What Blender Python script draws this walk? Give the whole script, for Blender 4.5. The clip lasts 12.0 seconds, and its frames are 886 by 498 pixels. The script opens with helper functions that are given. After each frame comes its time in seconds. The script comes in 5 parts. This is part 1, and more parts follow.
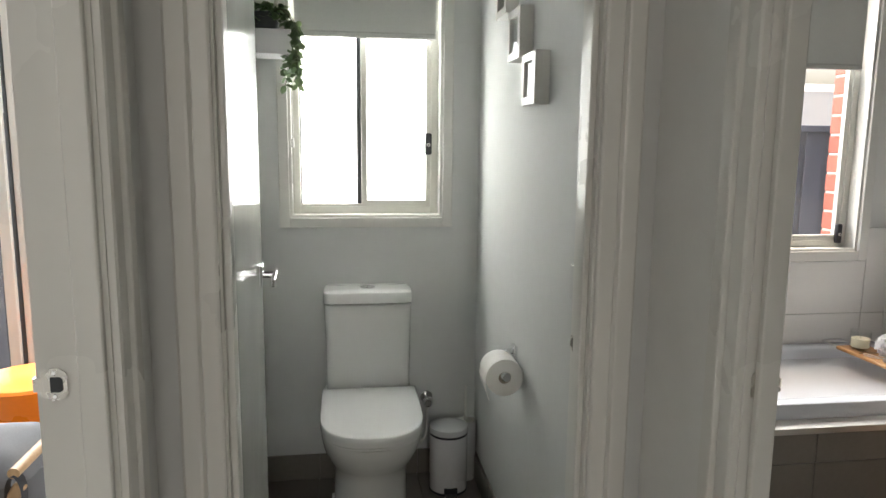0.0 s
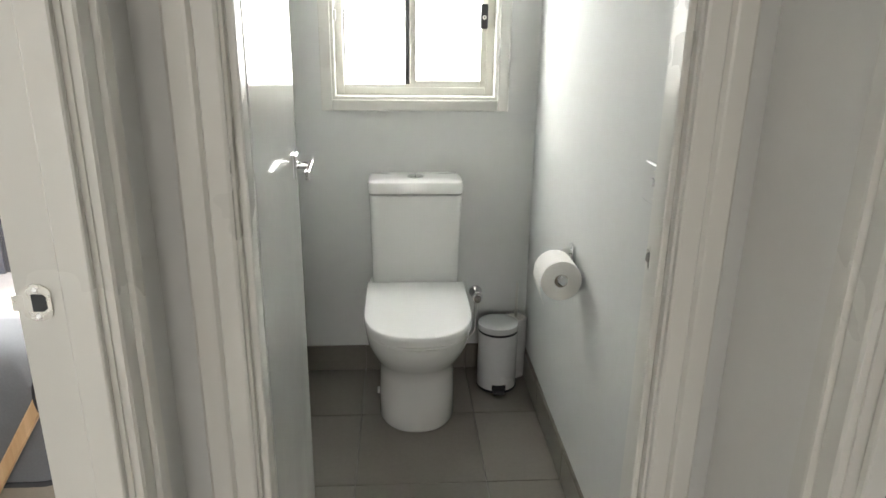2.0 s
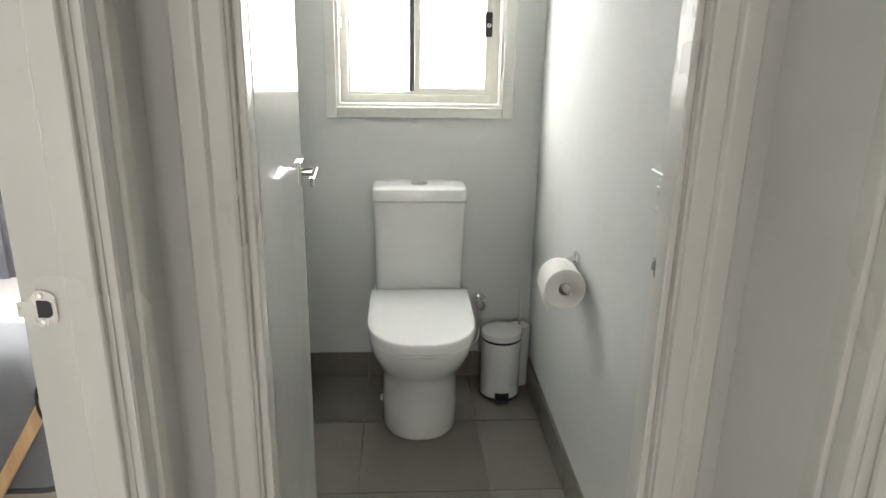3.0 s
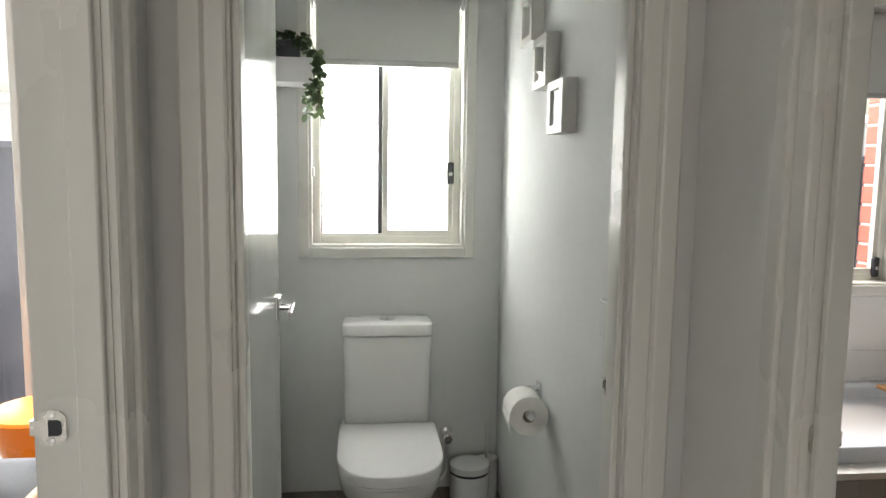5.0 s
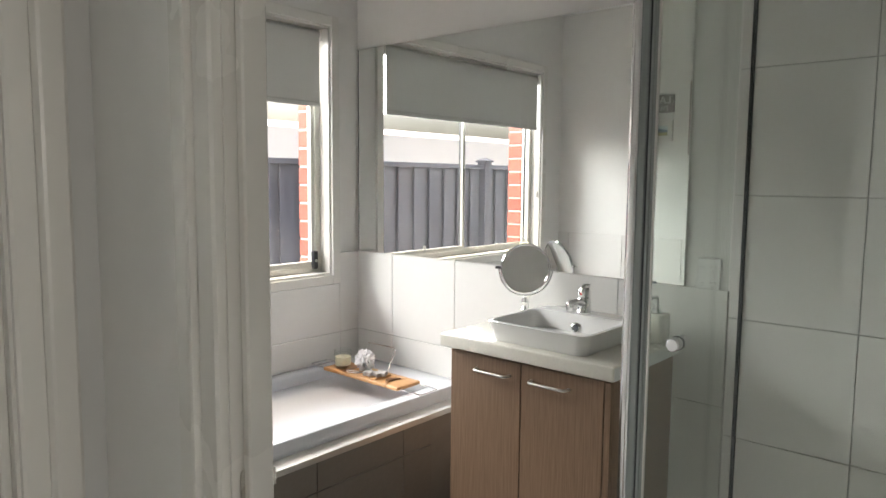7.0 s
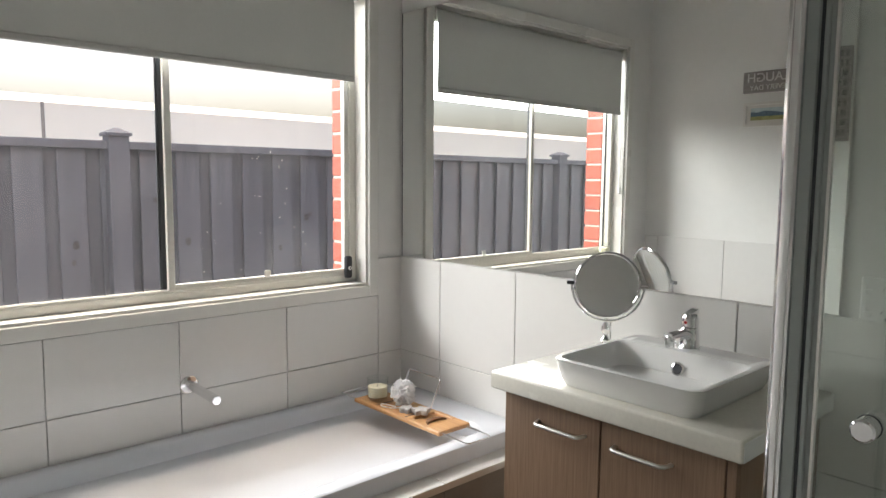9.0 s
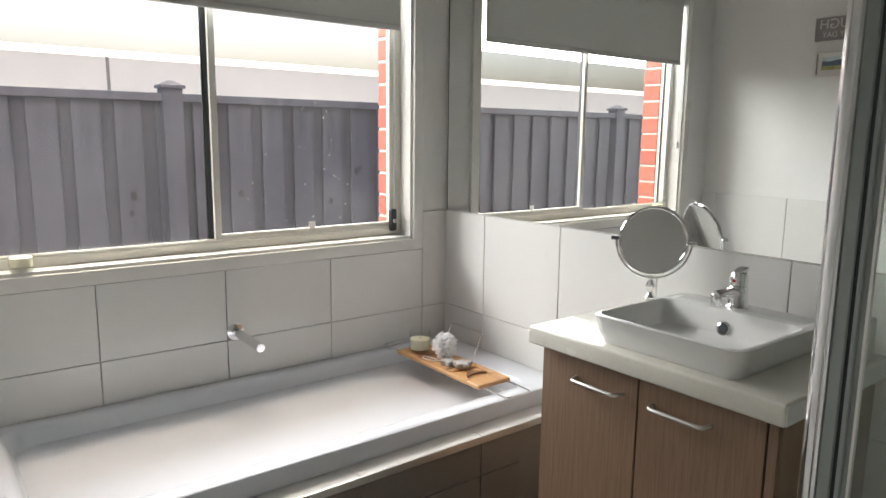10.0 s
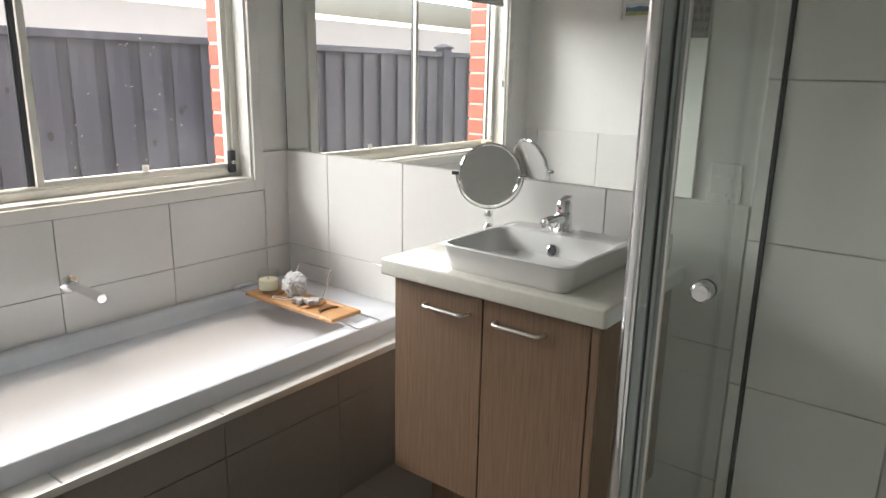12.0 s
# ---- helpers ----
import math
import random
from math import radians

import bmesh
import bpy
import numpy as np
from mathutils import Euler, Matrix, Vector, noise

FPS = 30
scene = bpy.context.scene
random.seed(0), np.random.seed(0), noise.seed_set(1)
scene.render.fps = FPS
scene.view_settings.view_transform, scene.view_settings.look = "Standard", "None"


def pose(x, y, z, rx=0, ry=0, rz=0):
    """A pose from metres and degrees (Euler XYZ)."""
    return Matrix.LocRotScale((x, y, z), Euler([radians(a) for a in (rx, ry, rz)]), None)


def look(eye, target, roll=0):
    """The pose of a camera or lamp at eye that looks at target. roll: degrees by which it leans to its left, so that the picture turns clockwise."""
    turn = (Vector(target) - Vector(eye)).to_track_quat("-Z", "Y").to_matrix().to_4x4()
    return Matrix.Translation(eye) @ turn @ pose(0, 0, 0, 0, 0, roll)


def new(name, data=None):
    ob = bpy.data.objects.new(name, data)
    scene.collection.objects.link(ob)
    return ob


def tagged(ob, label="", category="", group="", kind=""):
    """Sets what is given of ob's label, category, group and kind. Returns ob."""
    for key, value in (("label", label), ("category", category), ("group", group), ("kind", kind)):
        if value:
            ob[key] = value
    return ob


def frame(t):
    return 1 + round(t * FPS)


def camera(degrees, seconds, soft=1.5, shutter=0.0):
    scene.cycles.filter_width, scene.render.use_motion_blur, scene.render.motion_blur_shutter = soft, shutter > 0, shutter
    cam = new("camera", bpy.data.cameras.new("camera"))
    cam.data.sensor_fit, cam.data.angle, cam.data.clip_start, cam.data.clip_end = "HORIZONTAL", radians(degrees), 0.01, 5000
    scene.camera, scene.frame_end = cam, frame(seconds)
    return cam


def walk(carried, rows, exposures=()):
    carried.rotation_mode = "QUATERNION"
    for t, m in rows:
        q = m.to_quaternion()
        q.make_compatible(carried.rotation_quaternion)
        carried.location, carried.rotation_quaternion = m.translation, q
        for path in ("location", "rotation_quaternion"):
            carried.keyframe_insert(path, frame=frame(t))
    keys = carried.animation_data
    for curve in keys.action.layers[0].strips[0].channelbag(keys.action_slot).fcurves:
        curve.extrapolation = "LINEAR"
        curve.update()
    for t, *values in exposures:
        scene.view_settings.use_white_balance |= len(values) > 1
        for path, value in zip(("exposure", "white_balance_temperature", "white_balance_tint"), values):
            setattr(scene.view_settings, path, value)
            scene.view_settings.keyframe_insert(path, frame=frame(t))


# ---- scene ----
cam = camera(65.4, 12.0)
PATH = [
    (0, (1.255, 0.371, 1.346), (1.536, 2.328, 1.045), 0.6),
    (0.5, (1.257, 0.53, 1.332), (1.489, 2.495, 1.043), 0.4),
    (1, (1.27, 0.546, 1.337), (1.501, 2.503, 0.991), 0.7),
    (1.5, (1.274, 0.544, 1.338), (1.45, 2.475, 0.845), 0.6),
    (2, (1.279, 0.555, 1.336), (1.406, 2.448, 0.703), 0.8),
    (2.5, (1.278, 0.565, 1.336), (1.4, 2.451, 0.682), 0.9),
    (3, (1.275, 0.558, 1.336), (1.395, 2.458, 0.722), 1.0),
    (3.5, (1.267, 0.56, 1.335), (1.381, 2.499, 0.856), 0.9),
    (3.7, (1.27, 0.556, 1.337), (1.379, 2.508, 0.915), 0.9),
    (5.3, (1.243, 0.357, 1.352), (1.569, 2.32, 1.148), 0.8),
    (5.5, (1.225, 0.314, 1.364), (1.718, 2.241, 1.159), 0.7),
    (6, (1.186, 0.323, 1.378), (2.184, 2.043, 1.169), 0.5),
    (6.5, (1.26, 0.413, 1.37), (2.641, 1.844, 1.163), 0.4),
    (6.7, (1.315, 0.475, 1.361), (2.775, 1.826, 1.155), 0.4),
    (8.3, (1.768, 0.865, 1.331), (3.309, 2.126, 1.138), 0.6),
    (8.5, (1.809, 0.876, 1.334), (3.29, 2.205, 1.135), 0.6),
    (9, (1.886, 0.917, 1.311), (3.232, 2.383, 1.112), 0.5),
    (9.5, (1.93, 0.916, 1.299), (3.168, 2.473, 1.093), 0.6),
    (10, (1.938, 0.907, 1.297), (3.149, 2.465, 0.972), 0.7),
    (10.5, (1.936, 0.899, 1.303), (3.144, 2.424, 0.839), 0.8),
    (11, (1.927, 0.89, 1.305), (3.216, 2.339, 0.818), 1.0),
    (11.5, (1.875, 0.869, 1.308), (3.294, 2.193, 0.822), 1.0),
    (12, (1.838, 0.881, 1.306), (3.371, 2.068, 0.816), 1.1),
]
EXPOSURE = [(t, e, 7000 if t < 8 else 6950, 10) for t, e in ((0.0, 1.65), (0.5, 1.8), (1.5, 2.2), (2.5, 2.35), (3.5, 2.2), (5.3, 1.8), (6.5, 1.95), (8.5, 1.55), (10.5, 1.5), (12.0, 1.7))]
walk(cam, [(t, look(eye, target, roll)) for t, eye, target, roll in PATH], EXPOSURE)

# ---- light ----
world = bpy.data.worlds.new("sky")
scene.world = world
world.use_nodes = True
wt = world.node_tree
sky = wt.nodes.new("ShaderNodeTexSky")
sky.sky_type, sky.sun_disc, sky.sun_elevation, sky.sun_rotation = "NISHITA", False, radians(72), radians(20)
sky.air_density, sky.dust_density = 1.0, 8.0
wt.links.new(sky.outputs[0], wt.nodes["Background"].inputs[0])
wt.nodes["Background"].inputs[1].default_value = 0.15

sun_data = bpy.data.lights.new("sun", "SUN")
sun_data.energy, sun_data.angle, sun_data.color = 0.5, radians(15), (1.0, 0.96, 0.9)
sun = new("sun", sun_data)
sun.matrix_world = look((0, 0, 0), (-math.sin(radians(20)) * math.cos(radians(72)), -math.cos(radians(20)) * math.cos(radians(72)), -math.sin(radians(72))))


def area_lamp(x, y, z, w, h, watts, rx, rz=0, color=(1, 1, 1)):
    d = bpy.data.lights.new("area_light", "AREA")
    d.shape, d.size, d.size_y, d.energy, d.color = "RECTANGLE", w, h, watts, color
    o = new("area_light", d)
    o.matrix_world = pose(x, y, z, rx, 0, rz)
    return o


area_lamp(1.34, 3.30, 1.55, 0.62, 1.0, 3.8, -90, color=(0.96, 0.99, 1.0))       # sky behind the frosted toilet window
area_lamp(2.2, 4.45, 2.42, 5.6, 1.14, 150, -90, color=(0.93, 0.97, 1.0))  # sky above the fence, bathroom window
area_lamp(0.05, 3.5, 1.5, 1.3, 1.3, 17, -90, color=(0.9, 0.95, 1.0))          # laundry glass door
area_lamp(1.34, -2.45, 1.4, 0.75, 1.6, 4.4, 90, color=(1.0, 0.96, 0.91))       # added fill lamp outside the unseen glazed door at the hall's end


# ---- materials ----
def mat(name, color, rough=0.5, metal=0.0, noise_scale=0.0, amount=0.06, bump=0.0, bump_scale=120.0, coat=0.0, island=0.0, spec=0.5):
    m = bpy.data.materials.new(name)
    m.use_nodes = True
    t = m.node_tree
    b = t.nodes["Principled BSDF"]
    b.inputs["Base Color"].default_value = (*color, 1)
    b.inputs["Roughness"].default_value = rough
    b.inputs["Metallic"].default_value = metal
    b.inputs["Coat Weight"].default_value = coat
    b.inputs["Specular IOR Level"].default_value = spec
    tc = t.nodes.new("ShaderNodeTexCoord")
    last = None
    if noise_scale:
        n1 = t.nodes.new("ShaderNodeTexNoise")
        n1.inputs["Scale"].default_value, n1.inputs["Detail"].default_value = noise_scale, 6
        n2 = t.nodes.new("ShaderNodeTexNoise")
        n2.inputs["Scale"].default_value, n2.inputs["Detail"].default_value = noise_scale * 14, 3
        add = t.nodes.new("ShaderNodeMath")
        add.operation = "ADD"
        for n in (n1, n2):
            t.links.new(tc.outputs["Object"], n.inputs["Vector"])
        t.links.new(n1.outputs[0], add.inputs[0])
        t.links.new(n2.outputs[0], add.inputs[1])
        rng = t.nodes.new("ShaderNodeMapRange")
        rng.inputs[1].default_value, rng.inputs[2].default_value = 0.6, 1.4
        rng.inputs[3].default_value, rng.inputs[4].default_value = 1 - amount, 1 + amount
        t.links.new(add.outputs[0], rng.inputs[0])
        last = rng.outputs[0]
        rr = t.nodes.new("ShaderNodeMapRange")
        rr.inputs[1].default_value, rr.inputs[2].default_value = 0.3, 0.7
        rr.inputs[3].default_value, rr.inputs[4].default_value = max(rough - 0.06, 0.02), min(rough + 0.06, 1)
        t.links.new(n1.outputs[0], rr.inputs[0])
        t.links.new(rr.outputs[0], b.inputs["Roughness"])
    if island:
        oi = t.nodes.new("ShaderNodeObjectInfo")
        ri = t.nodes.new("ShaderNodeMapRange")
        ri.inputs[3].default_value, ri.inputs[4].default_value = 1 - island, 1 + island
        t.links.new(oi.outputs["Random"], ri.inputs[0])
        if last is None:
            last = ri.outputs[0]
        else:
            mu = t.nodes.new("ShaderNodeMath")
            mu.operation = "MULTIPLY"
            t.links.new(last, mu.inputs[0])
            t.links.new(ri.outputs[0], mu.inputs[1])
            last = mu.outputs[0]
    if last is not None:
        mix = t.nodes.new("ShaderNodeVectorMath")
        mix.operation = "SCALE"
        mix.inputs[0].default_value = color
        t.links.new(last, mix.inputs["Scale"])
        t.links.new(mix.outputs[0], b.inputs["Base Color"])
    if bump:
        nb = t.nodes.new("ShaderNodeTexNoise")
        nb.inputs["Scale"].default_value, nb.inputs["Detail"].default_value = bump_scale, 4
        t.links.new(tc.outputs["Object"], nb.inputs["Vector"])
        bp = t.nodes.new("ShaderNodeBump")
        bp.inputs["Strength"].default_value, bp.inputs["Distance"].default_value = bump, 0.002
        t.links.new(nb.outputs[0], bp.inputs["Height"])
        t.links.new(bp.outputs[0], b.inputs["Normal"])
    return m


def grain_mat(name, dark, light, rough, scale, axis, bump=0.05):
    """Wood: fine streaks along one axis."""
    m = bpy.data.materials.new(name)
    m.use_nodes = True
    t = m.node_tree
    b = t.nodes["Principled BSDF"]
    tc, mp, n, r = (t.nodes.new("ShaderNode" + k) for k in ("TexCoord", "Mapping", "TexNoise", "ValToRGB"))
    sc = [scale] * 3
    sc[axis] = scale * 0.035
    mp.inputs["Scale"].default_value = sc
    n.inputs["Scale"].default_value, n.inputs["Detail"].default_value, n.inputs["Roughness"].default_value = 1.0, 8, 0.65
    r.color_ramp.elements[0].color, r.color_ramp.elements[1].color = (*dark, 1), (*light, 1)
    r.color_ramp.elements[0].position, r.color_ramp.elements[1].position = 0.3, 0.72
    t.links.new(tc.outputs["Object"], mp.inputs[0])
    t.links.new(mp.outputs[0], n.inputs["Vector"])
    t.links.new(n.outputs[0], r.inputs[0])
    t.links.new(r.outputs[0], b.inputs["Base Color"])
    b.inputs["Roughness"].default_value = rough
    bp = t.nodes.new("ShaderNodeBump")
    bp.inputs["Strength"].default_value, bp.inputs["Distance"].default_value = bump, 0.001
    t.links.new(n.outputs[0], bp.inputs["Height"])
    t.links.new(bp.outputs[0], b.inputs["Normal"])
    return m


def glass_mat(name, color=(1, 1, 1), gloss=1.0, dirt=0.0):
    """Thin clear pane: clear with a mirror sheen, and a little dust."""
    m = bpy.data.materials.new(name)
    m.use_nodes = True
    t = m.node_tree
    for n in list(t.nodes):
        t.nodes.remove(n)
    out, tr, gl, mx, fr = (t.nodes.new("ShaderNode" + k) for k in ("OutputMaterial", "BsdfTransparent", "BsdfGlossy", "MixShader", "LayerWeight"))
    pw, ma = t.nodes.new("ShaderNodeMath"), t.nodes.new("ShaderNodeMath")
    pw.operation, ma.operation = "POWER", "MULTIPLY_ADD"
    pw.inputs[1].default_value, ma.inputs[1].default_value, ma.inputs[2].default_value = 5, 0.55, 0.025
    tr.inputs[0].default_value = (*color, 1)
    gl.inputs["Roughness"].default_value = 0.01
    fr.inputs[0].default_value = 0.5
    t.links.new(fr.outputs["Facing"], pw.inputs[0])
    t.links.new(pw.outputs[0], ma.inputs[0])
    t.links.new(ma.outputs[0], mx.inputs[0])
    t.links.new(tr.outputs[0], mx.inputs[1])
    t.links.new(gl.outputs[0], mx.inputs[2])
    last = mx.outputs[0]
    if dirt:
        tc, n, r, df, m2 = (t.nodes.new("ShaderNode" + k) for k in ("TexCoord", "TexNoise", "MapRange", "BsdfTranslucent", "MixShader"))
        n.inputs["Scale"].default_value, n.inputs["Detail"].default_value = 5, 8
        r.inputs[1].default_value, r.inputs[2].default_value, r.inputs[3].default_value, r.inputs[4].default_value = 0.4, 0.75, dirt * 0.3, dirt
        t.links.new(tc.outputs["Object"], n.inputs["Vector"])
        t.links.new(n.outputs[0], r.inputs[0])
        t.links.new(r.outputs[0], m2.inputs[0])
        t.links.new(last, m2.inputs[1])
        t.links.new(df.outputs[0], m2.inputs[2])
        last = m2.outputs[0]
    t.links.new(last, out.inputs[0])
    return m


def frosted_mat(name):
    m = bpy.data.materials.new(name)
    m.use_nodes = True
    t = m.node_tree
    for n in list(t.nodes):
        t.nodes.remove(n)
    out, tl, gl, mx, tc, n, bp = (t.nodes.new("ShaderNode" + k) for k in ("OutputMaterial", "BsdfTranslucent", "BsdfGlossy", "MixShader", "TexCoord", "TexNoise", "Bump"))
    tl.inputs[0].default_value = (0.95, 0.97, 0.97, 1)
    gl.inputs["Roughness"].default_value = 0.25
    mx.inputs[0].default_value = 0.06
    n.inputs["Scale"].default_value = 160
    bp.inputs["Strength"].default_value, bp.inputs["Distance"].default_value = 0.2, 0.001
    t.links.new(tc.outputs["Object"], n.inputs["Vector"])
    t.links.new(n.outputs[0], bp.inputs["Height"])
    t.links.new(bp.outputs[0], gl.inputs["Normal"])
    t.links.new(tl.outputs[0], mx.inputs[1])
    t.links.new(gl.outputs[0], mx.inputs[2])
    t.links.new(mx.outputs[0], out.inputs[0])
    return m


M_WALL = mat("grey_white_paint", (0.68, 0.685, 0.675), 0.8, noise_scale=1.6, amount=0.02, bump=0.05, bump_scale=260, spec=0.2)
M_WALL_B = mat("white_paint", (0.74, 0.735, 0.715), 0.7, noise_scale=1.6, amount=0.02, bump=0.05, bump_scale=260, spec=0.25)
M_TRIM = mat("gloss_trim_paint", (0.70, 0.69, 0.655), 0.30, noise_scale=1.2, amount=0.015)
M_CEIL = mat("ceiling_paint", (0.8, 0.8, 0.79), 0.8, noise_scale=2, amount=0.02)
M_DOOR = mat("gloss_door_paint", (0.68, 0.68, 0.66), 0.13, noise_scale=2, amount=0.02)
M_FLOOR = mat("taupe_porcelain", (0.235, 0.21, 0.185), 0.33, noise_scale=5, amount=0.07, bump=0.05, bump_scale=90, island=0.03)
M_SKIRT = mat("taupe_skirting_tile", (0.20, 0.18, 0.155), 0.35, noise_scale=5, amount=0.07, island=0.03)
M_GROUT = mat("grout", (0.27, 0.25, 0.225), 0.9, noise_scale=20, amount=0.1)
M_WGROUT = mat("wall_grout", (0.50, 0.495, 0.48), 0.9, noise_scale=20, amount=0.1)
M_TILE = mat("white_gloss_tile", (0.72, 0.71, 0.69), 0.12, noise_scale=2.5, amount=0.015, bump=0.02, bump_scale=14, island=0.012)
M_CERAMIC = mat("white_ceramic", (0.80, 0.80, 0.785), 0.08, coat=0.3, noise_scale=3, amount=0.01)
M_SEAT = mat("seat_plastic", (0.82, 0.82, 0.81), 0.18, noise_scale=3, amount=0.01)
M_ACRYL = mat("bath_acrylic", (0.65, 0.675, 0.72), 0.12, coat=0.3, noise_scale=3, amount=0.01)
M_CHROME = mat("chrome", (0.82, 0.82, 0.83), 0.07, 1.0, noise_scale=8, amount=0.03)
M_SATIN = mat("satin_nickel", (0.74, 0.73, 0.70), 0.35, 1.0, noise_scale=30, amount=0.06)
M_STRIKE = mat("strike_steel", (0.62, 0.60, 0.56), 0.28, 1.0, noise_scale=40, amount=0.06)
M_POST = mat("anodised_grey", (0.30, 0.335, 0.32), 0.35)
M_ALU = mat("cream_powdercoat", (0.66, 0.65, 0.60), 0.38, noise_scale=5, amount=0.04)
M_BLACK = mat("black_plastic", (0.02, 0.02, 0.025), 0.4, noise_scale=30, amount=0.1)
M_RUBBER = mat("dark_seal", (0.035, 0.04, 0.045), 0.5, noise_scale=30, amount=0.1)
M_BLIND = mat("blind_fabric", (0.57, 0.57, 0.55), 0.85, noise_scale=8, amount=0.03, bump=0.25, bump_scale=900)
def make_translucent(m, color, fac):
    t = m.node_tree
    out = t.nodes["Material Output"]
    tl, mx = t.nodes.new("ShaderNodeBsdfTranslucent"), t.nodes.new("ShaderNodeMixShader")
    tl.inputs[0].default_value = (*color, 1)
    mx.inputs[0].default_value = fac
    t.links.new(t.nodes["Principled BSDF"].outputs[0], mx.inputs[1])
    t.links.new(tl.outputs[0], mx.inputs[2])
    t.links.new(mx.outputs[0], out.inputs[0])


make_translucent(M_BLIND, (0.62, 0.64, 0.61), 0.10)
M_PAPER = mat("toilet_paper", (0.83, 0.81, 0.78), 0.95, noise_scale=30, amount=0.04, bump=0.4, bump_scale=400)
M_CARD = mat("cardboard", (0.42, 0.36, 0.29), 0.9, noise_scale=30, amount=0.1)
M_BIN = mat("white_enamel", (0.68, 0.68, 0.69), 0.25, noise_scale=6, amount=0.02)
M_FRAME = mat("picture_frame_white", (0.70, 0.68, 0.645), 0.35, noise_scale=10, amount=0.03)
M_PRINT = mat("print_paper", (0.68, 0.70, 0.69), 0.25, noise_scale=16, amount=0.12)
M_SHELF = mat("shelf_white", (0.74, 0.73, 0.74), 0.35, noise_scale=6, amount=0.02)
M_LEAF = mat("leaf", (0.10, 0.15, 0.085), 0.45, noise_scale=60, amount=0.25, island=0.45)
make_translucent(M_LEAF, (0.16, 0.22, 0.09), 0.3)
M_STEM = mat("stem", (0.09, 0.10, 0.05), 0.7, noise_scale=60, amount=0.2)
M_COUNTER = mat("cream_marble_laminate", (0.72, 0.70, 0.63), 0.22, noise_scale=9, amount=0.06)
M_VANITY = grain_mat("brown_laminate", (0.185, 0.112, 0.07), (0.29, 0.19, 0.125), 0.42, 210, 2)
M_BAMBOO = grain_mat("bamboo", (0.42, 0.20, 0.075), (0.62, 0.36, 0.16), 0.42, 90, 1)
# darker brown bamboo for the tray's crescent notch
M_NOTCH = grain_mat("dark_bamboo", (0.10, 0.045, 0.018), (0.20, 0.09, 0.035), 0.6, 90, 1)
M_BEECH = grain_mat("beech", (0.50, 0.30, 0.15), (0.66, 0.44, 0.25), 0.5, 70, 2)
M_MIRROR = mat("mirror_silver", (0.90, 0.92, 0.91), 0.0, 1.0)
M_GLASS = glass_mat("window_glass", dirt=0.012)
M_SHGLASS = glass_mat("shower_glass", (0.96, 0.98, 0.965), dirt=0.004)
M_JAR = glass_mat("jar_glass", (0.975, 0.985, 0.98))
M_FROST = frosted_mat("frosted_glass")
M_WAX = mat("candle_wax", (0.78, 0.74, 0.56), 0.5, noise_scale=20, amount=0.05)
M_POUF = mat("white_mesh_net", (0.92, 0.92, 0.92), 0.8, noise_scale=60, amount=0.05)
make_translucent(M_POUF, (0.9, 0.9, 0.92), 0.45)
M_STONE = mat("pumice", (0.46, 0.44, 0.43), 0.95, noise_scale=60, amount=0.18, bump=0.6, bump_scale=250)
M_FENCE = grain_mat("grey_stained_timber", (0.046, 0.050, 0.066), (0.100, 0.107, 0.135), 0.8, 22, 2, 0.25)
M_KNOT = mat("timber_knot", (0.04, 0.036, 0.042), 0.85, noise_scale=40, amount=0.3)
M_BRICK = mat("red_brick", (0.42, 0.105, 0.07), 0.85, noise_scale=40, amount=0.2, bump=0.5, bump_scale=150, island=0.15)
M_MORTAR = mat("mortar", (0.5, 0.47, 0.43), 0.95, noise_scale=50, amount=0.1)
M_GROUND = mat("pale_concrete", (0.45, 0.44, 0.42), 0.9, noise_scale=3, amount=0.12, bump=0.3, bump_scale=60)
M_RENDER = mat("cream_render", (0.74, 0.71, 0.66), 0.9, noise_scale=4, amount=0.06, bump=0.3, bump_scale=80)
M_ROOF = mat("roof_tile", (0.22, 0.20, 0.19), 0.8, noise_scale=6, amount=0.15)
M_ORANGE = mat("orange_plastic", (0.85, 0.22, 0.01), 0.3, noise_scale=6, amount=0.04)
M_RED = mat("red_cloth", (0.55, 0.03, 0.04), 0.85, noise_scale=40, amount=0.15, bump=0.4, bump_scale=300)
M_FABRIC = mat("grey_canvas", (0.16, 0.165, 0.18), 0.85, noise_scale=18, amount=0.1, bump=0.4, bump_scale=700)
M_LINEN = mat("beige_linen", (0.36, 0.32, 0.27), 0.9, noise_scale=18, amount=0.1, bump=0.4, bump_scale=600)
M_DKFAB = mat("dark_webbing", (0.05, 0.052, 0.06), 0.8, noise_scale=60, amount=0.15, bump=0.4, bump_scale=500)
M_SIGN = grain_mat("weathered_grey_board", (0.24, 0.22, 0.21), (0.40, 0.37, 0.35), 0.8, 60, 1, 0.2)
M_LETTER = mat("pale_letter", (0.70, 0.68, 0.65), 0.7, noise_scale=50, amount=0.1)
M_DKLETTER = mat("dark_letter", (0.12, 0.11, 0.11), 0.7, noise_scale=50, amount=0.1)
M_SKYP = mat("print_sky", (0.50, 0.60, 0.62), 0.3, noise_scale=30, amount=0.15)
M_HILL = mat("print_hill", (0.10, 0.16, 0.22), 0.3, noise_scale=60, amount=0.3)
M_SAND = mat("print_grass", (0.36, 0.36, 0.15), 0.3, noise_scale=60, amount=0.3)
M_CARPET = mat("hall_floor", (0.30, 0.24, 0.19), 0.6, noise_scale=6, amount=0.1)
M_SHTRAY = mat("shower_tray", (0.72, 0.72, 0.70), 0.25, noise_scale=3, amount=0.02)
M_REDDOT = mat("red_dot", (0.5, 0.02, 0.02), 0.4)

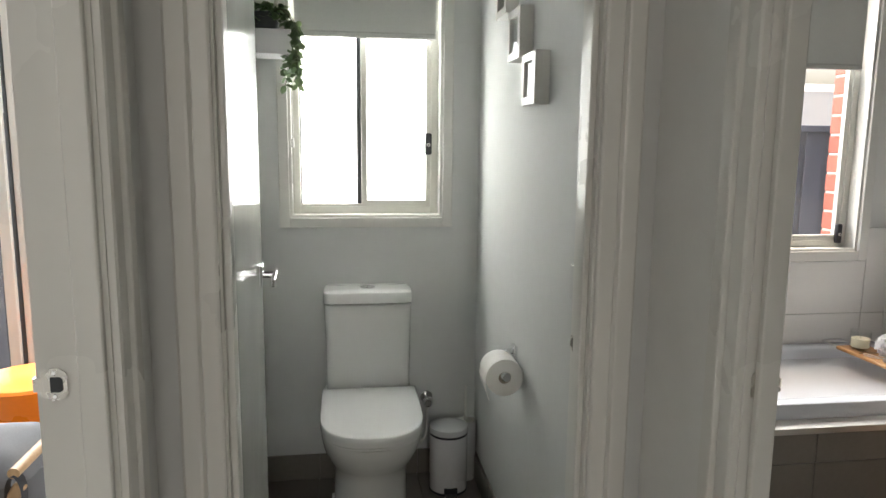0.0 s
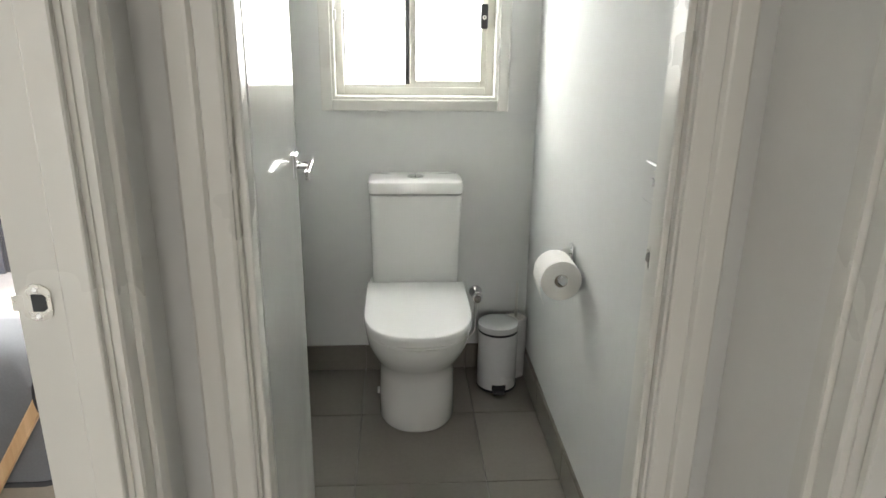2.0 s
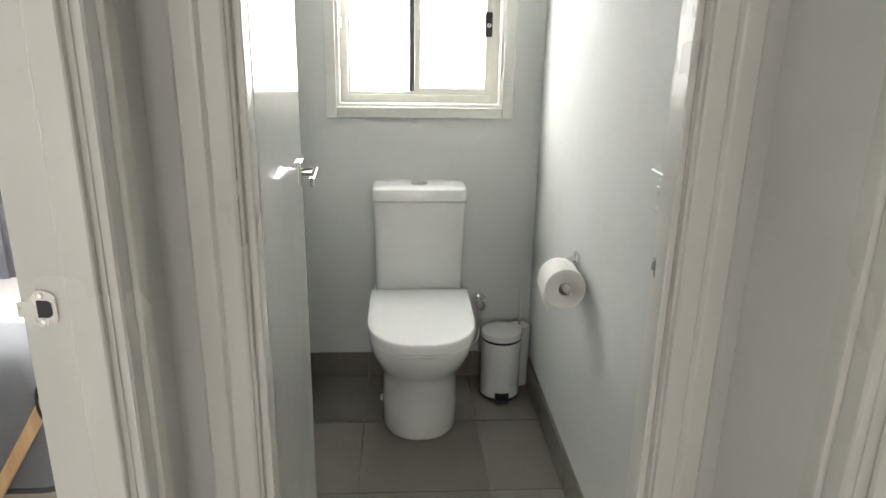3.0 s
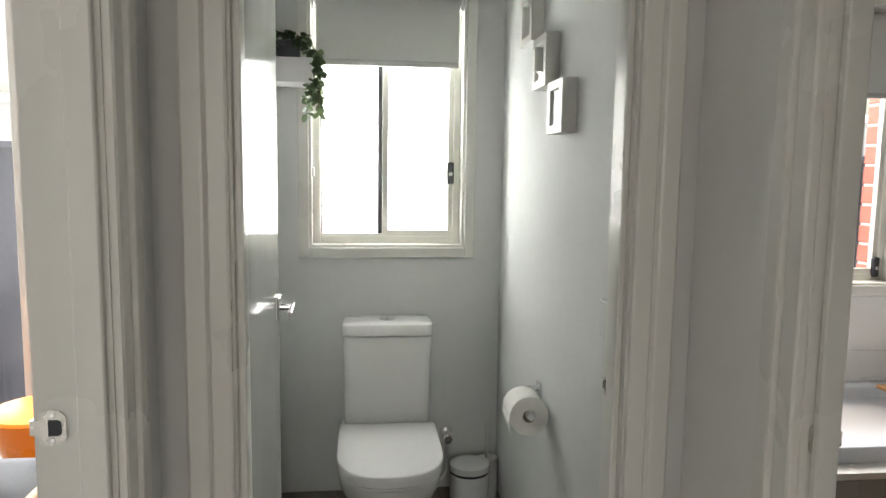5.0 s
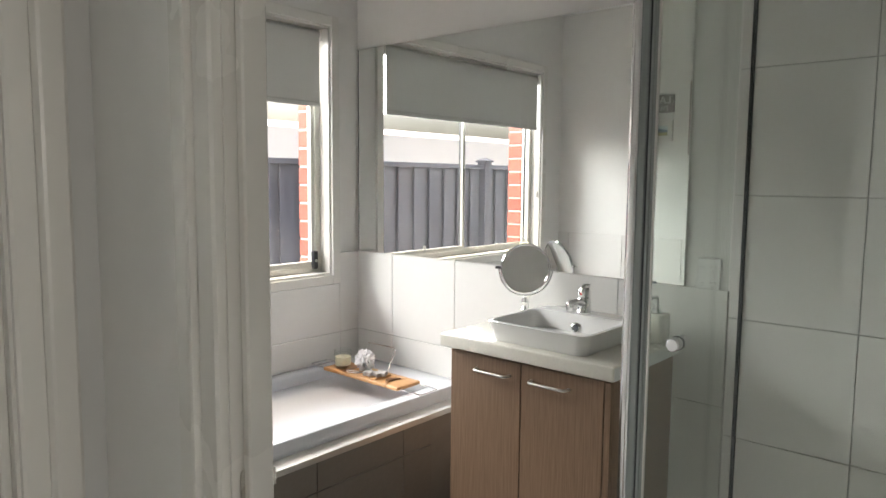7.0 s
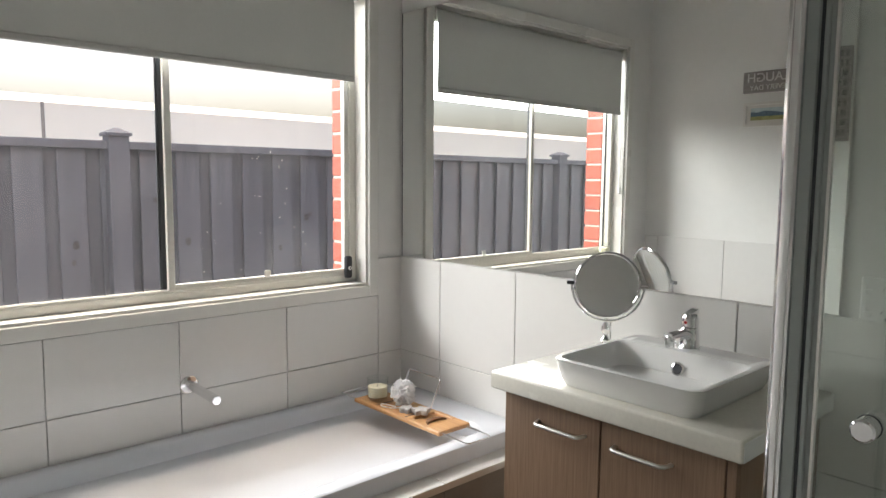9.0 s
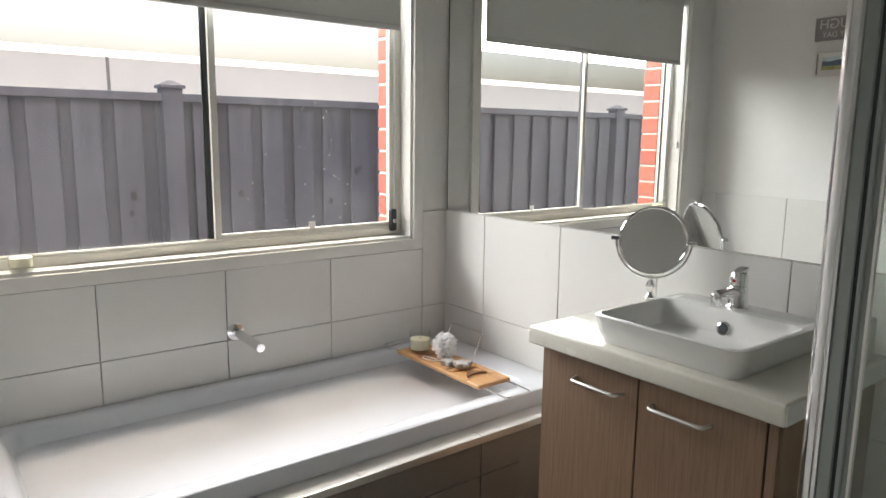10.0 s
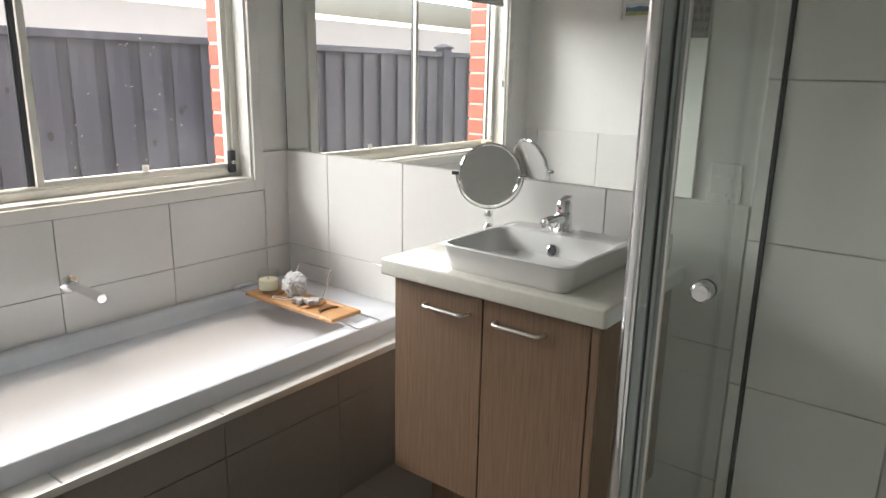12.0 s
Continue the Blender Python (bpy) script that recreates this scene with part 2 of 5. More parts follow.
# ---- mesh helpers ----
ORIGIN = {}


def thing(name, at, label, category, group="", kind=""):
    o = new(name)
    o.location = at
    o.empty_display_size = 0.05
    ORIGIN[o.name] = Vector(at)
    return tagged(o, label, category, group, kind)


def part(name, bm, material, parent=None, label="", smooth=False):
    """Links a bmesh, given in world places, as one mesh; under parent if there is one."""
    bmesh.ops.recalc_face_normals(bm, faces=bm.faces)
    if parent is not None:
        bmesh.ops.translate(bm, verts=bm.verts, vec=-ORIGIN[parent.name])
    me = bpy.data.meshes.new(name)
    bm.to_mesh(me)
    bm.free()
    me.materials.append(material)
    if smooth:
        me.polygons.foreach_set("use_smooth", [True] * len(me.polygons))
        me.set_sharp_from_angle(angle=radians(38))
    o = new(name, me)
    if parent is not None:
        o.parent = parent
        ORIGIN[o.name] = ORIGIN[parent.name]
    else:
        ORIGIN[o.name] = Vector((0, 0, 0))
    if label:
        tagged(o, label)
    return o


def setting(name, bm, material, label, category):
    return tagged(part(name, bm, material), label, category, kind="structure")


def add_box(bm, x0, x1, y0, y1, z0, z1, bev=0.0, seg=1):
    r = bmesh.ops.create_cube(bm, size=1)
    vs = r["verts"]
    for v in vs:
        v.co = Vector((x0 + (v.co.x + 0.5) * (x1 - x0), y0 + (v.co.y + 0.5) * (y1 - y0), z0 + (v.co.z + 0.5) * (z1 - z0)))
    if bev:
        es = list({e for v in vs for e in v.link_edges})
        bmesh.ops.bevel(bm, geom=es, offset=bev, segments=seg, profile=0.5, affect="EDGES")
    return bm


def box(x0, x1, y0, y1, z0, z1, bev=0.0, seg=1):
    return add_box(bmesh.new(), x0, x1, y0, y1, z0, z1, bev, seg)


def boxes(*items):
    bm = bmesh.new()
    for it in items:
        add_box(bm, *it)
    return bm


def loft(loops, caps=True, closed=True, bm=None):
    bm = bm or bmesh.new()
    rings = [[bm.verts.new(p) for p in lp] for lp in loops]
    n = len(rings[0])
    for a, b in zip(rings, rings[1:]):
        for i in range(n if closed else n - 1):
            bm.faces.new((a[i], a[(i + 1) % n], b[(i + 1) % n], b[i]))
    if caps:
        bm.faces.new(rings[0])
        bm.faces.new(rings[-1])
    return bm


def lathe(profile, cx, cy, seg=28, sx=1.0, sy=1.0, caps=True):
    return loft([[(cx + r * sx * math.cos(2 * math.pi * k / seg), cy + r * sy * math.sin(2 * math.pi * k / seg), z) for k in range(seg)] for r, z in profile], caps)


def tube(points, r, seg=8, bm=None, closed=False):
    pts = [Vector(p) for p in points]
    loops = []
    up = Vector((0, 0, 1))
    n = len(pts)
    for i, p in enumerate(pts):
        if closed:
            d = (pts[(i + 1) % n] - pts[i - 1]).normalized()
        else:
            d = (pts[min(i + 1, n - 1)] - pts[max(i - 1, 0)]).normalized()
        a = d.cross(up)
        if a.length < 0.05:
            a = d.cross(Vector((1, 0, 0)))
        a.normalize()
        b = d.cross(a)
        loops.append([p + r * (math.cos(2 * math.pi * k / seg) * a + math.sin(2 * math.pi * k / seg) * b) for k in range(seg)])
    if closed:
        loops.append(loops[0])
    out = loft(loops, not closed, bm=bm)
    if closed:
        bmesh.ops.remove_doubles(out, verts=out.verts, dist=1e-6)
    return out


def arc_path(points, rad=0.012, n=4):
    """A polyline with its inner corners rounded."""
    pts = [Vector(p) for p in points]
    out = [pts[0]]
    for a, b, c in zip(pts, pts[1:], pts[2:]):
        u, v = (a - b).normalized(), (c - b).normalized()
        r = min(rad, (a - b).length * 0.45, (c - b).length * 0.45)
        for k in range(n + 1):
            t = k / n
            out.append(b + u * r * (1 - t) ** 2 + v * r * t ** 2)
    out.append(pts[-1])
    return out


def cyl_along(p, q, r, seg=20, bev=0.0):
    p, q = Vector(p), Vector(q)
    d = (q - p).normalized()
    if bev:
        return tube_radii([(p, r - bev), (p + d * bev, r), (q - d * bev, r), (q, r - bev)], d, seg)
    return tube([p, q], r, seg)


def tube_radii(items, d, seg=20):
    d = Vector(d).normalized()
    a = d.cross(Vector((0, 0, 1)))
    if a.length < 0.05:
        a = d.cross(Vector((1, 0, 0)))
    a.normalize()
    b = d.cross(a)
    return loft([[Vector(p) + r * (math.cos(2 * math.pi * k / seg) * a + math.sin(2 * math.pi * k / seg) * b) for k in range(seg)] for p, r in items])


def rrect(x0, x1, y0, y1, z, r, n=6):
    pts = []
    for cx, cy, a0 in ((x1 - r, y1 - r, 0), (x0 + r, y1 - r, 90), (x0 + r, y0 + r, 180), (x1 - r, y0 + r, 270)):
        for k in range(n + 1):
            a = radians(a0 + 90 * k / n)
            pts.append((cx + r * math.cos(a), cy + r * math.sin(a), z))
    return pts


def ring_frame(x0, x1, y0, y1, z0, z1, w, bev=0.0):
    """Four bars round an opening in a wall that runs along x."""
    return boxes((x0, x0 + w, y0, y1, z0, z1, bev), (x1 - w, x1, y0, y1, z0, z1, bev), (x0 + w, x1 - w, y0, y1, z0, z0 + w, bev), (x0 + w, x1 - w, y0, y1, z1 - w, z1, bev))


# ---- large structure ----
YN, YO = 3.048, 3.17          # inner face and frame line of the outside wall
XE = 3.618                    # bathroom's mirror wall
XB = 1.80                     # bathroom's face of the wall to hall and toilet
XT0, XT1 = 0.90, 1.785        # toilet room
XH0, XH1 = 0.96, 1.758        # hall
YH0, YH1 = 1.44, 1.53         # hall's end wall with the toilet door
CEIL = 2.42
XL0, XL1 = -1.15, 0.87        # laundry
YS = 0.40                     # bathroom's south wall

setting("floor", boxes((-1.3, 3.75, -2.5, 3.17, -0.12, -0.008)), M_GROUT, "cement bed and grout under the floor tiles", "floor")
setting("floor_hall", boxes((XH0, XH1, -2.3, 1.44, -0.008, 0.0)), M_CARPET, "plain brown floor of the small hall", "floor")
setting("ceiling", boxes((-1.3, 3.75, -2.5, 3.17, CEIL, CEIL + 0.12)), M_CEIL, "flat white painted plaster ceiling", "ceiling")
wn = setting("wall_north", boxes(
    (-1.3, -0.62, YN, YO, -0.12, CEIL), (-0.62, 0.74, YN, YO, 2.12, CEIL), (0.74, 1.047, YN, YO, -0.12, CEIL),
    (1.047, 1.635, YN, YO, -0.12, 1.06), (1.047, 1.635, YN, YO, 2.02, CEIL), (1.635, 1.80, YN, YO, -0.12, CEIL)),
    M_WALL, "outside wall in pale grey paint with a window", "wall")
wnb = setting("wall_north_bath", boxes(
    (1.80, 2.04, YN, YO, -0.12, CEIL), (2.04, 3.45, YN, YO, -0.12, 0.905), (2.04, 3.45, YN, YO, 2.03, CEIL), (3.45, 3.75, YN, YO, -0.12, CEIL)),
    M_WALL_B, "bathroom's outside wall, white paint above tiles", "wall")
we = setting("wall_east", boxes((XE, 3.75, -0.1, YN, -0.12, CEIL)), M_WALL_B, "bathroom wall behind mirror, white paint above tiles", "wall")
setting("wall_south", boxes((XB, XE, YS - 0.1, YS, -0.12, CEIL)), M_WALL_B, "plain white bathroom wall", "wall")
wb = setting("wall_west_bath", boxes(
    (XT1, XB, 1.44, YN, -0.12, CEIL), (XH1, XT1, 1.165, 1.44, -0.12, CEIL), (XT1, XB, 1.165, 1.44, -0.12, CEIL),
    (XH1, XB, 0.590, 1.165, 2.05, CEIL), (XH1, XB, -2.3, 0.590, -0.12, CEIL)),
    M_WALL_B, "white wall between hall, toilet and bathroom with a doorway", "wall")
setting("wall_toilet_door", boxes(
    (XH0, 1.052, YH0, YH1, -0.12, CEIL), (1.052, 1.668, YH0, YH1, 2.05, CEIL), (1.668, XT1, YH0, YH1, -0.12, CEIL)),
    M_WALL, "grey-white wall with the toilet doorway", "wall")
setting("wall_toilet_side", boxes((XT1 - 0.008, XT1 - 0.001, YH1, YN, -0.12, CEIL)), M_WALL, "pale grey painted toilet wall", "wall")
setting("wall_laundry", boxes(
    (XL1, XT0, YH1, YN, -0.12, CEIL), (XL1, XH0, 1.285, YH1, -0.12, CEIL), (XL1, XH0, 0.62, 1.285, 2.05, CEIL), (XL1, XH0, -2.3, 0.62, -0.12, CEIL)),
    M_WALL, "grey-white wall with the laundry doorway", "wall")
setting("wall_laundry_west", boxes((XL0 - 0.1, XL0, -2.3, YN, -0.12, CEIL), (XL0, XL1, -0.6, -0.5, -0.12, CEIL)), M_WALL_B, "plain white laundry walls", "wall")
setting("wall_hall_end", boxes((XH0, XH1, -2.4, -2.3, 2.2, CEIL), (XH0, XH0 + 0.02, -2.4, -2.3, 0, 2.2), (XH1 - 0.02, XH1, -2.4, -2.3, 0, 2.2)), M_WALL, "unseen end of the hall round an added glazed door", "wall")


# architraves and door linings
def arch_profile(w, t):
    """Across (from the opening outwards) and out of the wall: stepped and rounded."""
    return [(0, 0), (0, t * 0.50), (0.004, t * 0.62), (w * 0.42, t * 0.72), (w * 0.45, t * 0.60), (w * 0.52, t * 0.96), (w * 0.58, t), (w * 0.93, t), (w, t * 0.82), (w, 0)]


def arch_upright(name, a, sgn, face, out, along, z0, z1, parent, w=0.064, t=0.02):
    """a: edge by the opening; sgn: the way outwards; face: the wall's face; out: its normal's sign; along: 'x' when the wall runs along x."""
    loops = []
    for z in (z0, z1):
        loops.append([(a + sgn * u, face + out * v, z) if along == "x" else (face + out * v, a + sgn * u, z) for u, v in arch_profile(w, t)])
    return part(name, loft(loops), M_TRIM, parent)


def arch_head(name, a0, a1, z, face, out, along, parent, w=0.064, t=0.02, sgn=1):
    loops = []
    for a in (a0 - w, a1 + w):
        loops.append([(a, face + out * v, z + sgn * u) if along == "x" else (face + out * v, a, z + sgn * u) for u, v in arch_profile(w, t)])
    return part(name, loft(loops), M_TRIM, parent)


def strike_plate(parent, cx, cy, cz, ax, lip):
    """ax: normal, 'y' (jamb facing along y, ny -1 or 1 by lip tuple) or 'x'."""
    nx, ny, lx, ly = lip
    bm = bmesh.new()
    n = 24
    ring = []
    for k in range(n):
        a = 2 * math.pi * k / n
        ring.append((max(-0.0155, min(0.0155, 0.0205 * math.cos(a))), 0.0215 * math.sin(a)))

    def pt(u, v, d):
        return (cx + lx * u + nx * d, cy + ly * u + ny * d, cz + v)
    loft([[pt(u, v, 0.0005) for u, v in ring], [pt(u, v, 0.0022) for u, v in ring]], bm=bm)
    loft([[pt(u, v, d) for u, v in ((0.013, -0.009), (0.023, -0.009), (0.023, 0.009), (0.013, 0.009))] for d in (0.0006, 0.0024)], bm=bm)
    loft([[pt(u, v, d) for u, v in ((0.0228, -0.009), (0.0252, -0.009), (0.0252, 0.009), (0.0228, 0.009))] for d in (-0.008, 0.0024)], bm=bm)
    plate = part("strike_plate", bm, M_STRIKE, parent, "satin nickel strike plate")
    bm = loft([[pt(u, v, d) for u, v in ((-0.0105, -0.007), (-0.007, -0.0098), (0.0045, -0.0098), (0.0045, 0.0098), (-0.007, 0.0098), (-0.0105, 0.007))] for d in (0.0023, 0.0030)])
    part("latch_hole", bm, M_RUBBER, plate, "dark latch hole")
    for v in (-0.0152, 0.0152):
        bm = loft([[pt(r * math.cos(2 * math.pi * k / 10), v + r * math.sin(2 * math.pi * k / 10), d) for k in range(10)] for r, d in ((0.0033, 0.0022), (0.0025, 0.0032))])
        part("screw", bm, M_CHROME, plate)


# toilet doorway
d1 = thing("door_1", (1.35, 1.48, 0), "white painted door frame with moulded architrave round toilet doorway", "door frame", kind="structure")
part("lining", box(1.052, 1.070, YH0 - 0.001, YH1 + 0.001, 0, 2.05), M_TRIM, d1)
part("lining", box(1.656, 1.668, YH0 - 0.001, YH1 + 0.001, 0, 2.05), M_TRIM, d1)
part("lining_head", box(1.070, 1.656, YH0 - 0.001, YH1 + 0.001, 2.032, 2.05), M_TRIM, d1)
part("door_stop", box(1.070, 1.082, YH0 + 0.012, YH0 + 0.05, 0, 2.032, 0.002), M_TRIM, d1)
part("door_stop", box(1.645, 1.656, YH0 + 0.012, YH0 + 0.05, 0, 2.032, 0.002), M_TRIM, d1)
arch_upright("architrave", 1.066, -1, YH0, -1, "x", 0, 2.04, d1)
arch_upright("architrave", 1.660, 1, YH0, -1, "x", 0, 2.04, d1)
arch_head("architrave_head", 1.066, 1.660, 2.04, YH0, -1, "x", d1)
arch_upright("architrave", 1.665, 1, YH1, 1, "x", 0, 2.04, d1, 0.064)
strike_plate(d1, 1.6555, 1.500, 1.0, "x", (-1, 0, 0, 1))

# laundry doorway
d2 = thing("door_2", (0.91, 1.0, 0), "white painted door frame with moulded architrave and strike plate, laundry", "door frame", kind="structure")
part("lining", box(XL1 - 0.001, XH0 + 0.001, 1.267, 1.285, 0, 2.05), M_TRIM, d2)
part("lining", box(XL1 - 0.001, XH0 + 0.001, 0.62, 0.638, 0, 2.05), M_TRIM, d2)
part("lining_head", box(XL1 - 0.001, XH0 + 0.001, 0.638, 1.267, 2.032, 2.05), M_TRIM, d2)
part("door_stop", box(XL1 + 0.052, XL1 + 0.085, 1.255, 1.267, 0, 2.032, 0.002), M_TRIM, d2)
arch_upright("architrave", 1.271, 1, XH0, 1, "y", 0, 2.04, d2)
arch_upright("architrave", 0.634, -1, XH0, 1, "y", 0, 2.04, d2)
arch_head("architrave_head", 0.634, 1.271, 2.04, XH0, 1, "y", d2)
strike_plate(d2, 0.8905, 1.2665, 1.041, "y", (0, -1, -1, 0))

# bathroom doorway
d3 = thing("door_3", (1.775, 0.88, 0), "white painted door frame with moulded architrave and strike plate, bathroom", "door frame", kind="structure")
part("lining", box(XH1 - 0.001, XB + 0.001, 1.152, 1.165, 0, 2.05), M_TRIM, d3)
part("lining", box(XH1 - 0.001, XB + 0.001, 0.590, 0.603, 0, 2.05), M_TRIM, d3)
part("lining_head", box(XH1 - 0.001, XB + 0.001, 0.603, 1.152, 2.032, 2.05), M_TRIM, d3)
part("door_stop", box(XH1 + 0.012, XH1 + 0.04, 1.140, 1.152, 0, 2.032, 0.002), M_TRIM, d3)
arch_upright("architrave", 1.155, 1, XH1, -1, "y", 0, 2.04, d3)
arch_upright("architrave", 0.600, -1, XH1, -1, "y", 0, 2.04, d3)
arch_head("architrave_head", 0.600, 1.155, 2.04, XH1, -1, "y", d3)
strike_plate(d3, 1.781, 1.1515, 1.045, "y", (0, -1, 1, 0))


# unseen hall end: glazed door added so the fill lamp can shine in
d4 = thing("added_hall_door", (1.35, -2.35, 0), "added, unseen white glazed door closing the hall, lets in fill light", "door", kind="structure")
part("door_frame", ring_frame(XH0 + 0.02, XH1 - 0.02, -2.37, -2.33, 0.0, 2.2, 0.06), M_TRIM, d4)
part("pane", box(XH0 + 0.08, XH1 - 0.08, -2.353, -2.347, 0.06, 2.14), M_GLASS, d4).visible_shadow = False


# windows
def window(name, x0, x1, z0, z1, xm, label, glass, w_arch, lock_z):
    win = thing(name, ((x0 + x1) / 2, YN, z0), label, "window", kind="structure")
    # reveal lining
    part("reveal", ring_frame(x0, x1, YN - 0.004, 3.118, z0, z1, 0.012), M_TRIM, win)
    # architrave: plain flat boards
    yo = YN - 0.018
    for nm, b in (("architrave", (x0 - w_arch, x0 + 0.002, yo, YN - 0.0005, z0 - w_arch, z1 + w_arch, 0.002)), ("architrave", (x1 - 0.002, x1 + w_arch, yo, YN - 0.0005, z0 - w_arch, z1 + w_arch, 0.002)),
                  ("architrave", (x0 + 0.002, x1 - 0.002, yo, YN - 0.0005, z0 - w_arch, z0 + 0.002, 0.002)), ("architrave", (x0 + 0.002, x1 - 0.002, yo, YN - 0.0005, z1 - 0.002, z1 + w_arch, 0.002))):
        part(nm, box(*b), M_TRIM, win)
    # aluminium frame, and the sliding sash
    f = 0.028
    X0, X1, Z0, Z1 = x0 + 0.012, x1 - 0.012, z0 + 0.012, z1 - 0.012
    part("window_frame", ring_frame(X0, X1, 3.108, 3.165, Z0, Z1, f, 0.0015), M_ALU, win, "cream powder-coated aluminium frame")
    part("track", boxes((X0 + f, X1 - f, 3.111, 3.114, Z0 + f - 0.001, Z0 + f + 0.008), (X0 + f, X1 - f, 3.133, 3.136, Z0 + f - 0.001, Z0 + f + 0.008)), M_ALU, win)
    s = 0.022
    sash = part("sash", ring_frame(xm - 0.018, X1 - f + 0.004, 3.116, 3.132, Z0 + f + 0.001, Z1 - f, s, 0.0015), M_ALU, win)
    part("pane", box(xm - 0.018 + s, X1 - f + 0.004 - s, 3.122, 3.126, Z0 + f + s, Z1 - f - s), glass, sash).visible_shadow = glass is M_FROST
    fixed = part("meeting_stile", box(xm - 0.03, xm - 0.008, 3.137, 3.158, Z0 + f, Z1 - f, 0.0015), M_RUBBER, win)
    part("pane", box(X0 + f + 0.001, xm - 0.031, 3.146, 3.150, Z0 + f, Z1 - f), glass, fixed).visible_shadow = glass is M_FROST
    part("gasket", ring_frame(X0 + f, xm - 0.030, 3.1395, 3.145, Z0 + f, Z1 - f, 0.005), M_RUBBER, win)
    lx = X1 - f - 0.014
    lock = part("lock", box(lx - 0.010, lx + 0.016, 3.092, 3.1155, lock_z - 0.042, lock_z + 0.042, 0.006, 2), M_BLACK, win, "black sash lock")
    part("key_barrel", cyl_along((lx + 0.003, 3.093, lock_z - 0.003), (lx + 0.003, 3.088, lock_z - 0.003), 0.007, 14), M_SATIN, lock)
    part("lock_slot", box(lx + 0.001, lx + 0.005, 3.0868, 3.0878, lock_z - 0.006, lock_z + 0.001), M_BLACK, lock)
    return win


w1 = window("window_1", 1.047, 1.635, 1.06, 2.02, 1.340, "frosted sliding window with cream frame in white architrave", M_FROST, 0.036, 1.345)
w2 = window("window_2", 2.04, 3.45, 0.905, 2.03, 2.735, "clear sliding window with cream frame above bath", M_GLASS, 0.040, 0.975)
fleck_rnd = random.Random(11)
for k in range(26):
    fx, fz = fleck_rnd.uniform(2.80, 3.33), fleck_rnd.uniform(0.99, 1.45)
    fw, fh = fleck_rnd.choice(((0.002, 0.006), (0.003, 0.003), (0.0015, 0.010), (0.008, 0.0015)))
    part("paint_fleck", box(fx, fx + fw, 3.1212, 3.1219, fz, fz + fh), M_SEAT, w2)
part("sash_pull", box(3.05, 3.075, 3.109, 3.1155, 0.962, 0.99, 0.003), M_SATIN, w2)


def roller_blind(x0, x1, z_bottom, z_top, y, label):
    b = thing("roller_blind", ((x0 + x1) / 2, y, z_bottom), label, "blind")
    part("fabric", box(x0 + 0.006, x1 - 0.006, y - 0.0008, y + 0.0008, z_bottom + 0.012, z_top), M_BLIND, b)
    part("roller", cyl_along((x0, y + 0.0205, z_top), (x1, y + 0.0205, z_top), 0.0215, 24), M_BLIND, b)
    part("bottom_rail", box(x0 + 0.006, x1 - 0.006, y - 0.006, y + 0.006, z_bottom, z_bottom + 0.022, 0.005, 2), M_BLIND, b)
    for x in (x0 - 0.007, x1 + 0.001):
        part("bracket", box(x, x + 0.006, y - 0.006, y + 0.04, z_top - 0.026, z_top + 0.026, 0.002), M_TRIM, b)
    return b


rb = roller_blind(1.071, 1.612, 1.735, 1.972, 3.062, "pale grey roller blind, half lowered over frosted window")
bm = tube([(1.066, 3.06, 1.96), (1.066, 3.06, 1.36)], 0.0013, 6)
tube([(1.062, 3.066, 1.96), (1.062, 3.066, 1.36)], 0.0013, 6, bm)
for k in range(46):
    bmesh.ops.create_icosphere(bm, subdivisions=1, radius=0.0024, matrix=Matrix.Translation((1.066, 3.06, 1.37 + 0.013 * k)))
part("bead_chain", bm, M_SEAT, rb, "white bead chain")
part("chain_weight", box(1.058, 1.070, 3.056, 3.070, 1.325, 1.362, 0.003), M_SEAT, rb)
rb2 = roller_blind(2.066, 3.408, 1.668, 1.985, 3.062, "pale grey roller blind, partly lowered over bathroom window")
part("bead_chain", tube([(2.060, 3.06, 1.97), (2.060, 3.06, 1.28)], 0.002, 6), M_SEAT, rb2)
part("chain_weight", box(2.054, 2.066, 3.054, 3.068, 1.245, 1.282, 0.003), M_SEAT, rb2)

# ---- toilet room ----
# door leaf, standing open
door = thing("toilet_door", (1.072, 1.545, 0.012), "white gloss flush door standing open with square lever handle", "door")
leaf = part("leaf", box(1.038, 1.072, 1.545, 2.155, 0.012, 2.028, 0.0015), M_DOOR, door)
hz, hy = 1.022, 2.092
h = part("rose", box(1.0715, 1.080, hy - 0.026, hy + 0.026, hz - 0.026, hz + 0.026, 0.002), M_CHROME, leaf, "square chrome rose")
part("neck", cyl_along((1.080, hy, hz), (1.106, hy, hz), 0.0085, 16), M_CHROME, leaf)
part("lever", box(1.103, 1.114, hy - 0.115, hy + 0.009, hz - 0.009, hz + 0.009, 0.0025, 2), M_CHROME, leaf, "chrome lever")
part("latch_face", box(1.044, 1.066, 2.1552, 2.1565, hz - 0.03, hz + 0.03), M_SATIN, leaf)
door.rotation_euler = (0, 0, radians(2.6))


# toilet suite
def dshape(hw, front, back, z, cx=1.338, n=20, sq=2.4, wback=None):
    """A plan rounded at the front and square at the back."""
    mid = front + min(hw * 1.25, (back - front) * 0.75)
    wb = hw if wback is None else wback
    pts = [(cx + wb, back, z), (cx + (hw + wb) / 2, (mid + back) / 2, z)]
    for k in range(n + 1):
        a = math.pi * k / n
        c, s = math.cos(a), math.sin(a)
        pts.append((cx + hw * math.copysign(abs(c) ** (2 / sq), c), mid - (mid - front) * abs(s) ** (2 / sq), z))
    pts += [(cx - (hw + wb) / 2, (mid + back) / 2, z), (cx - wb, back, z)]
    return pts


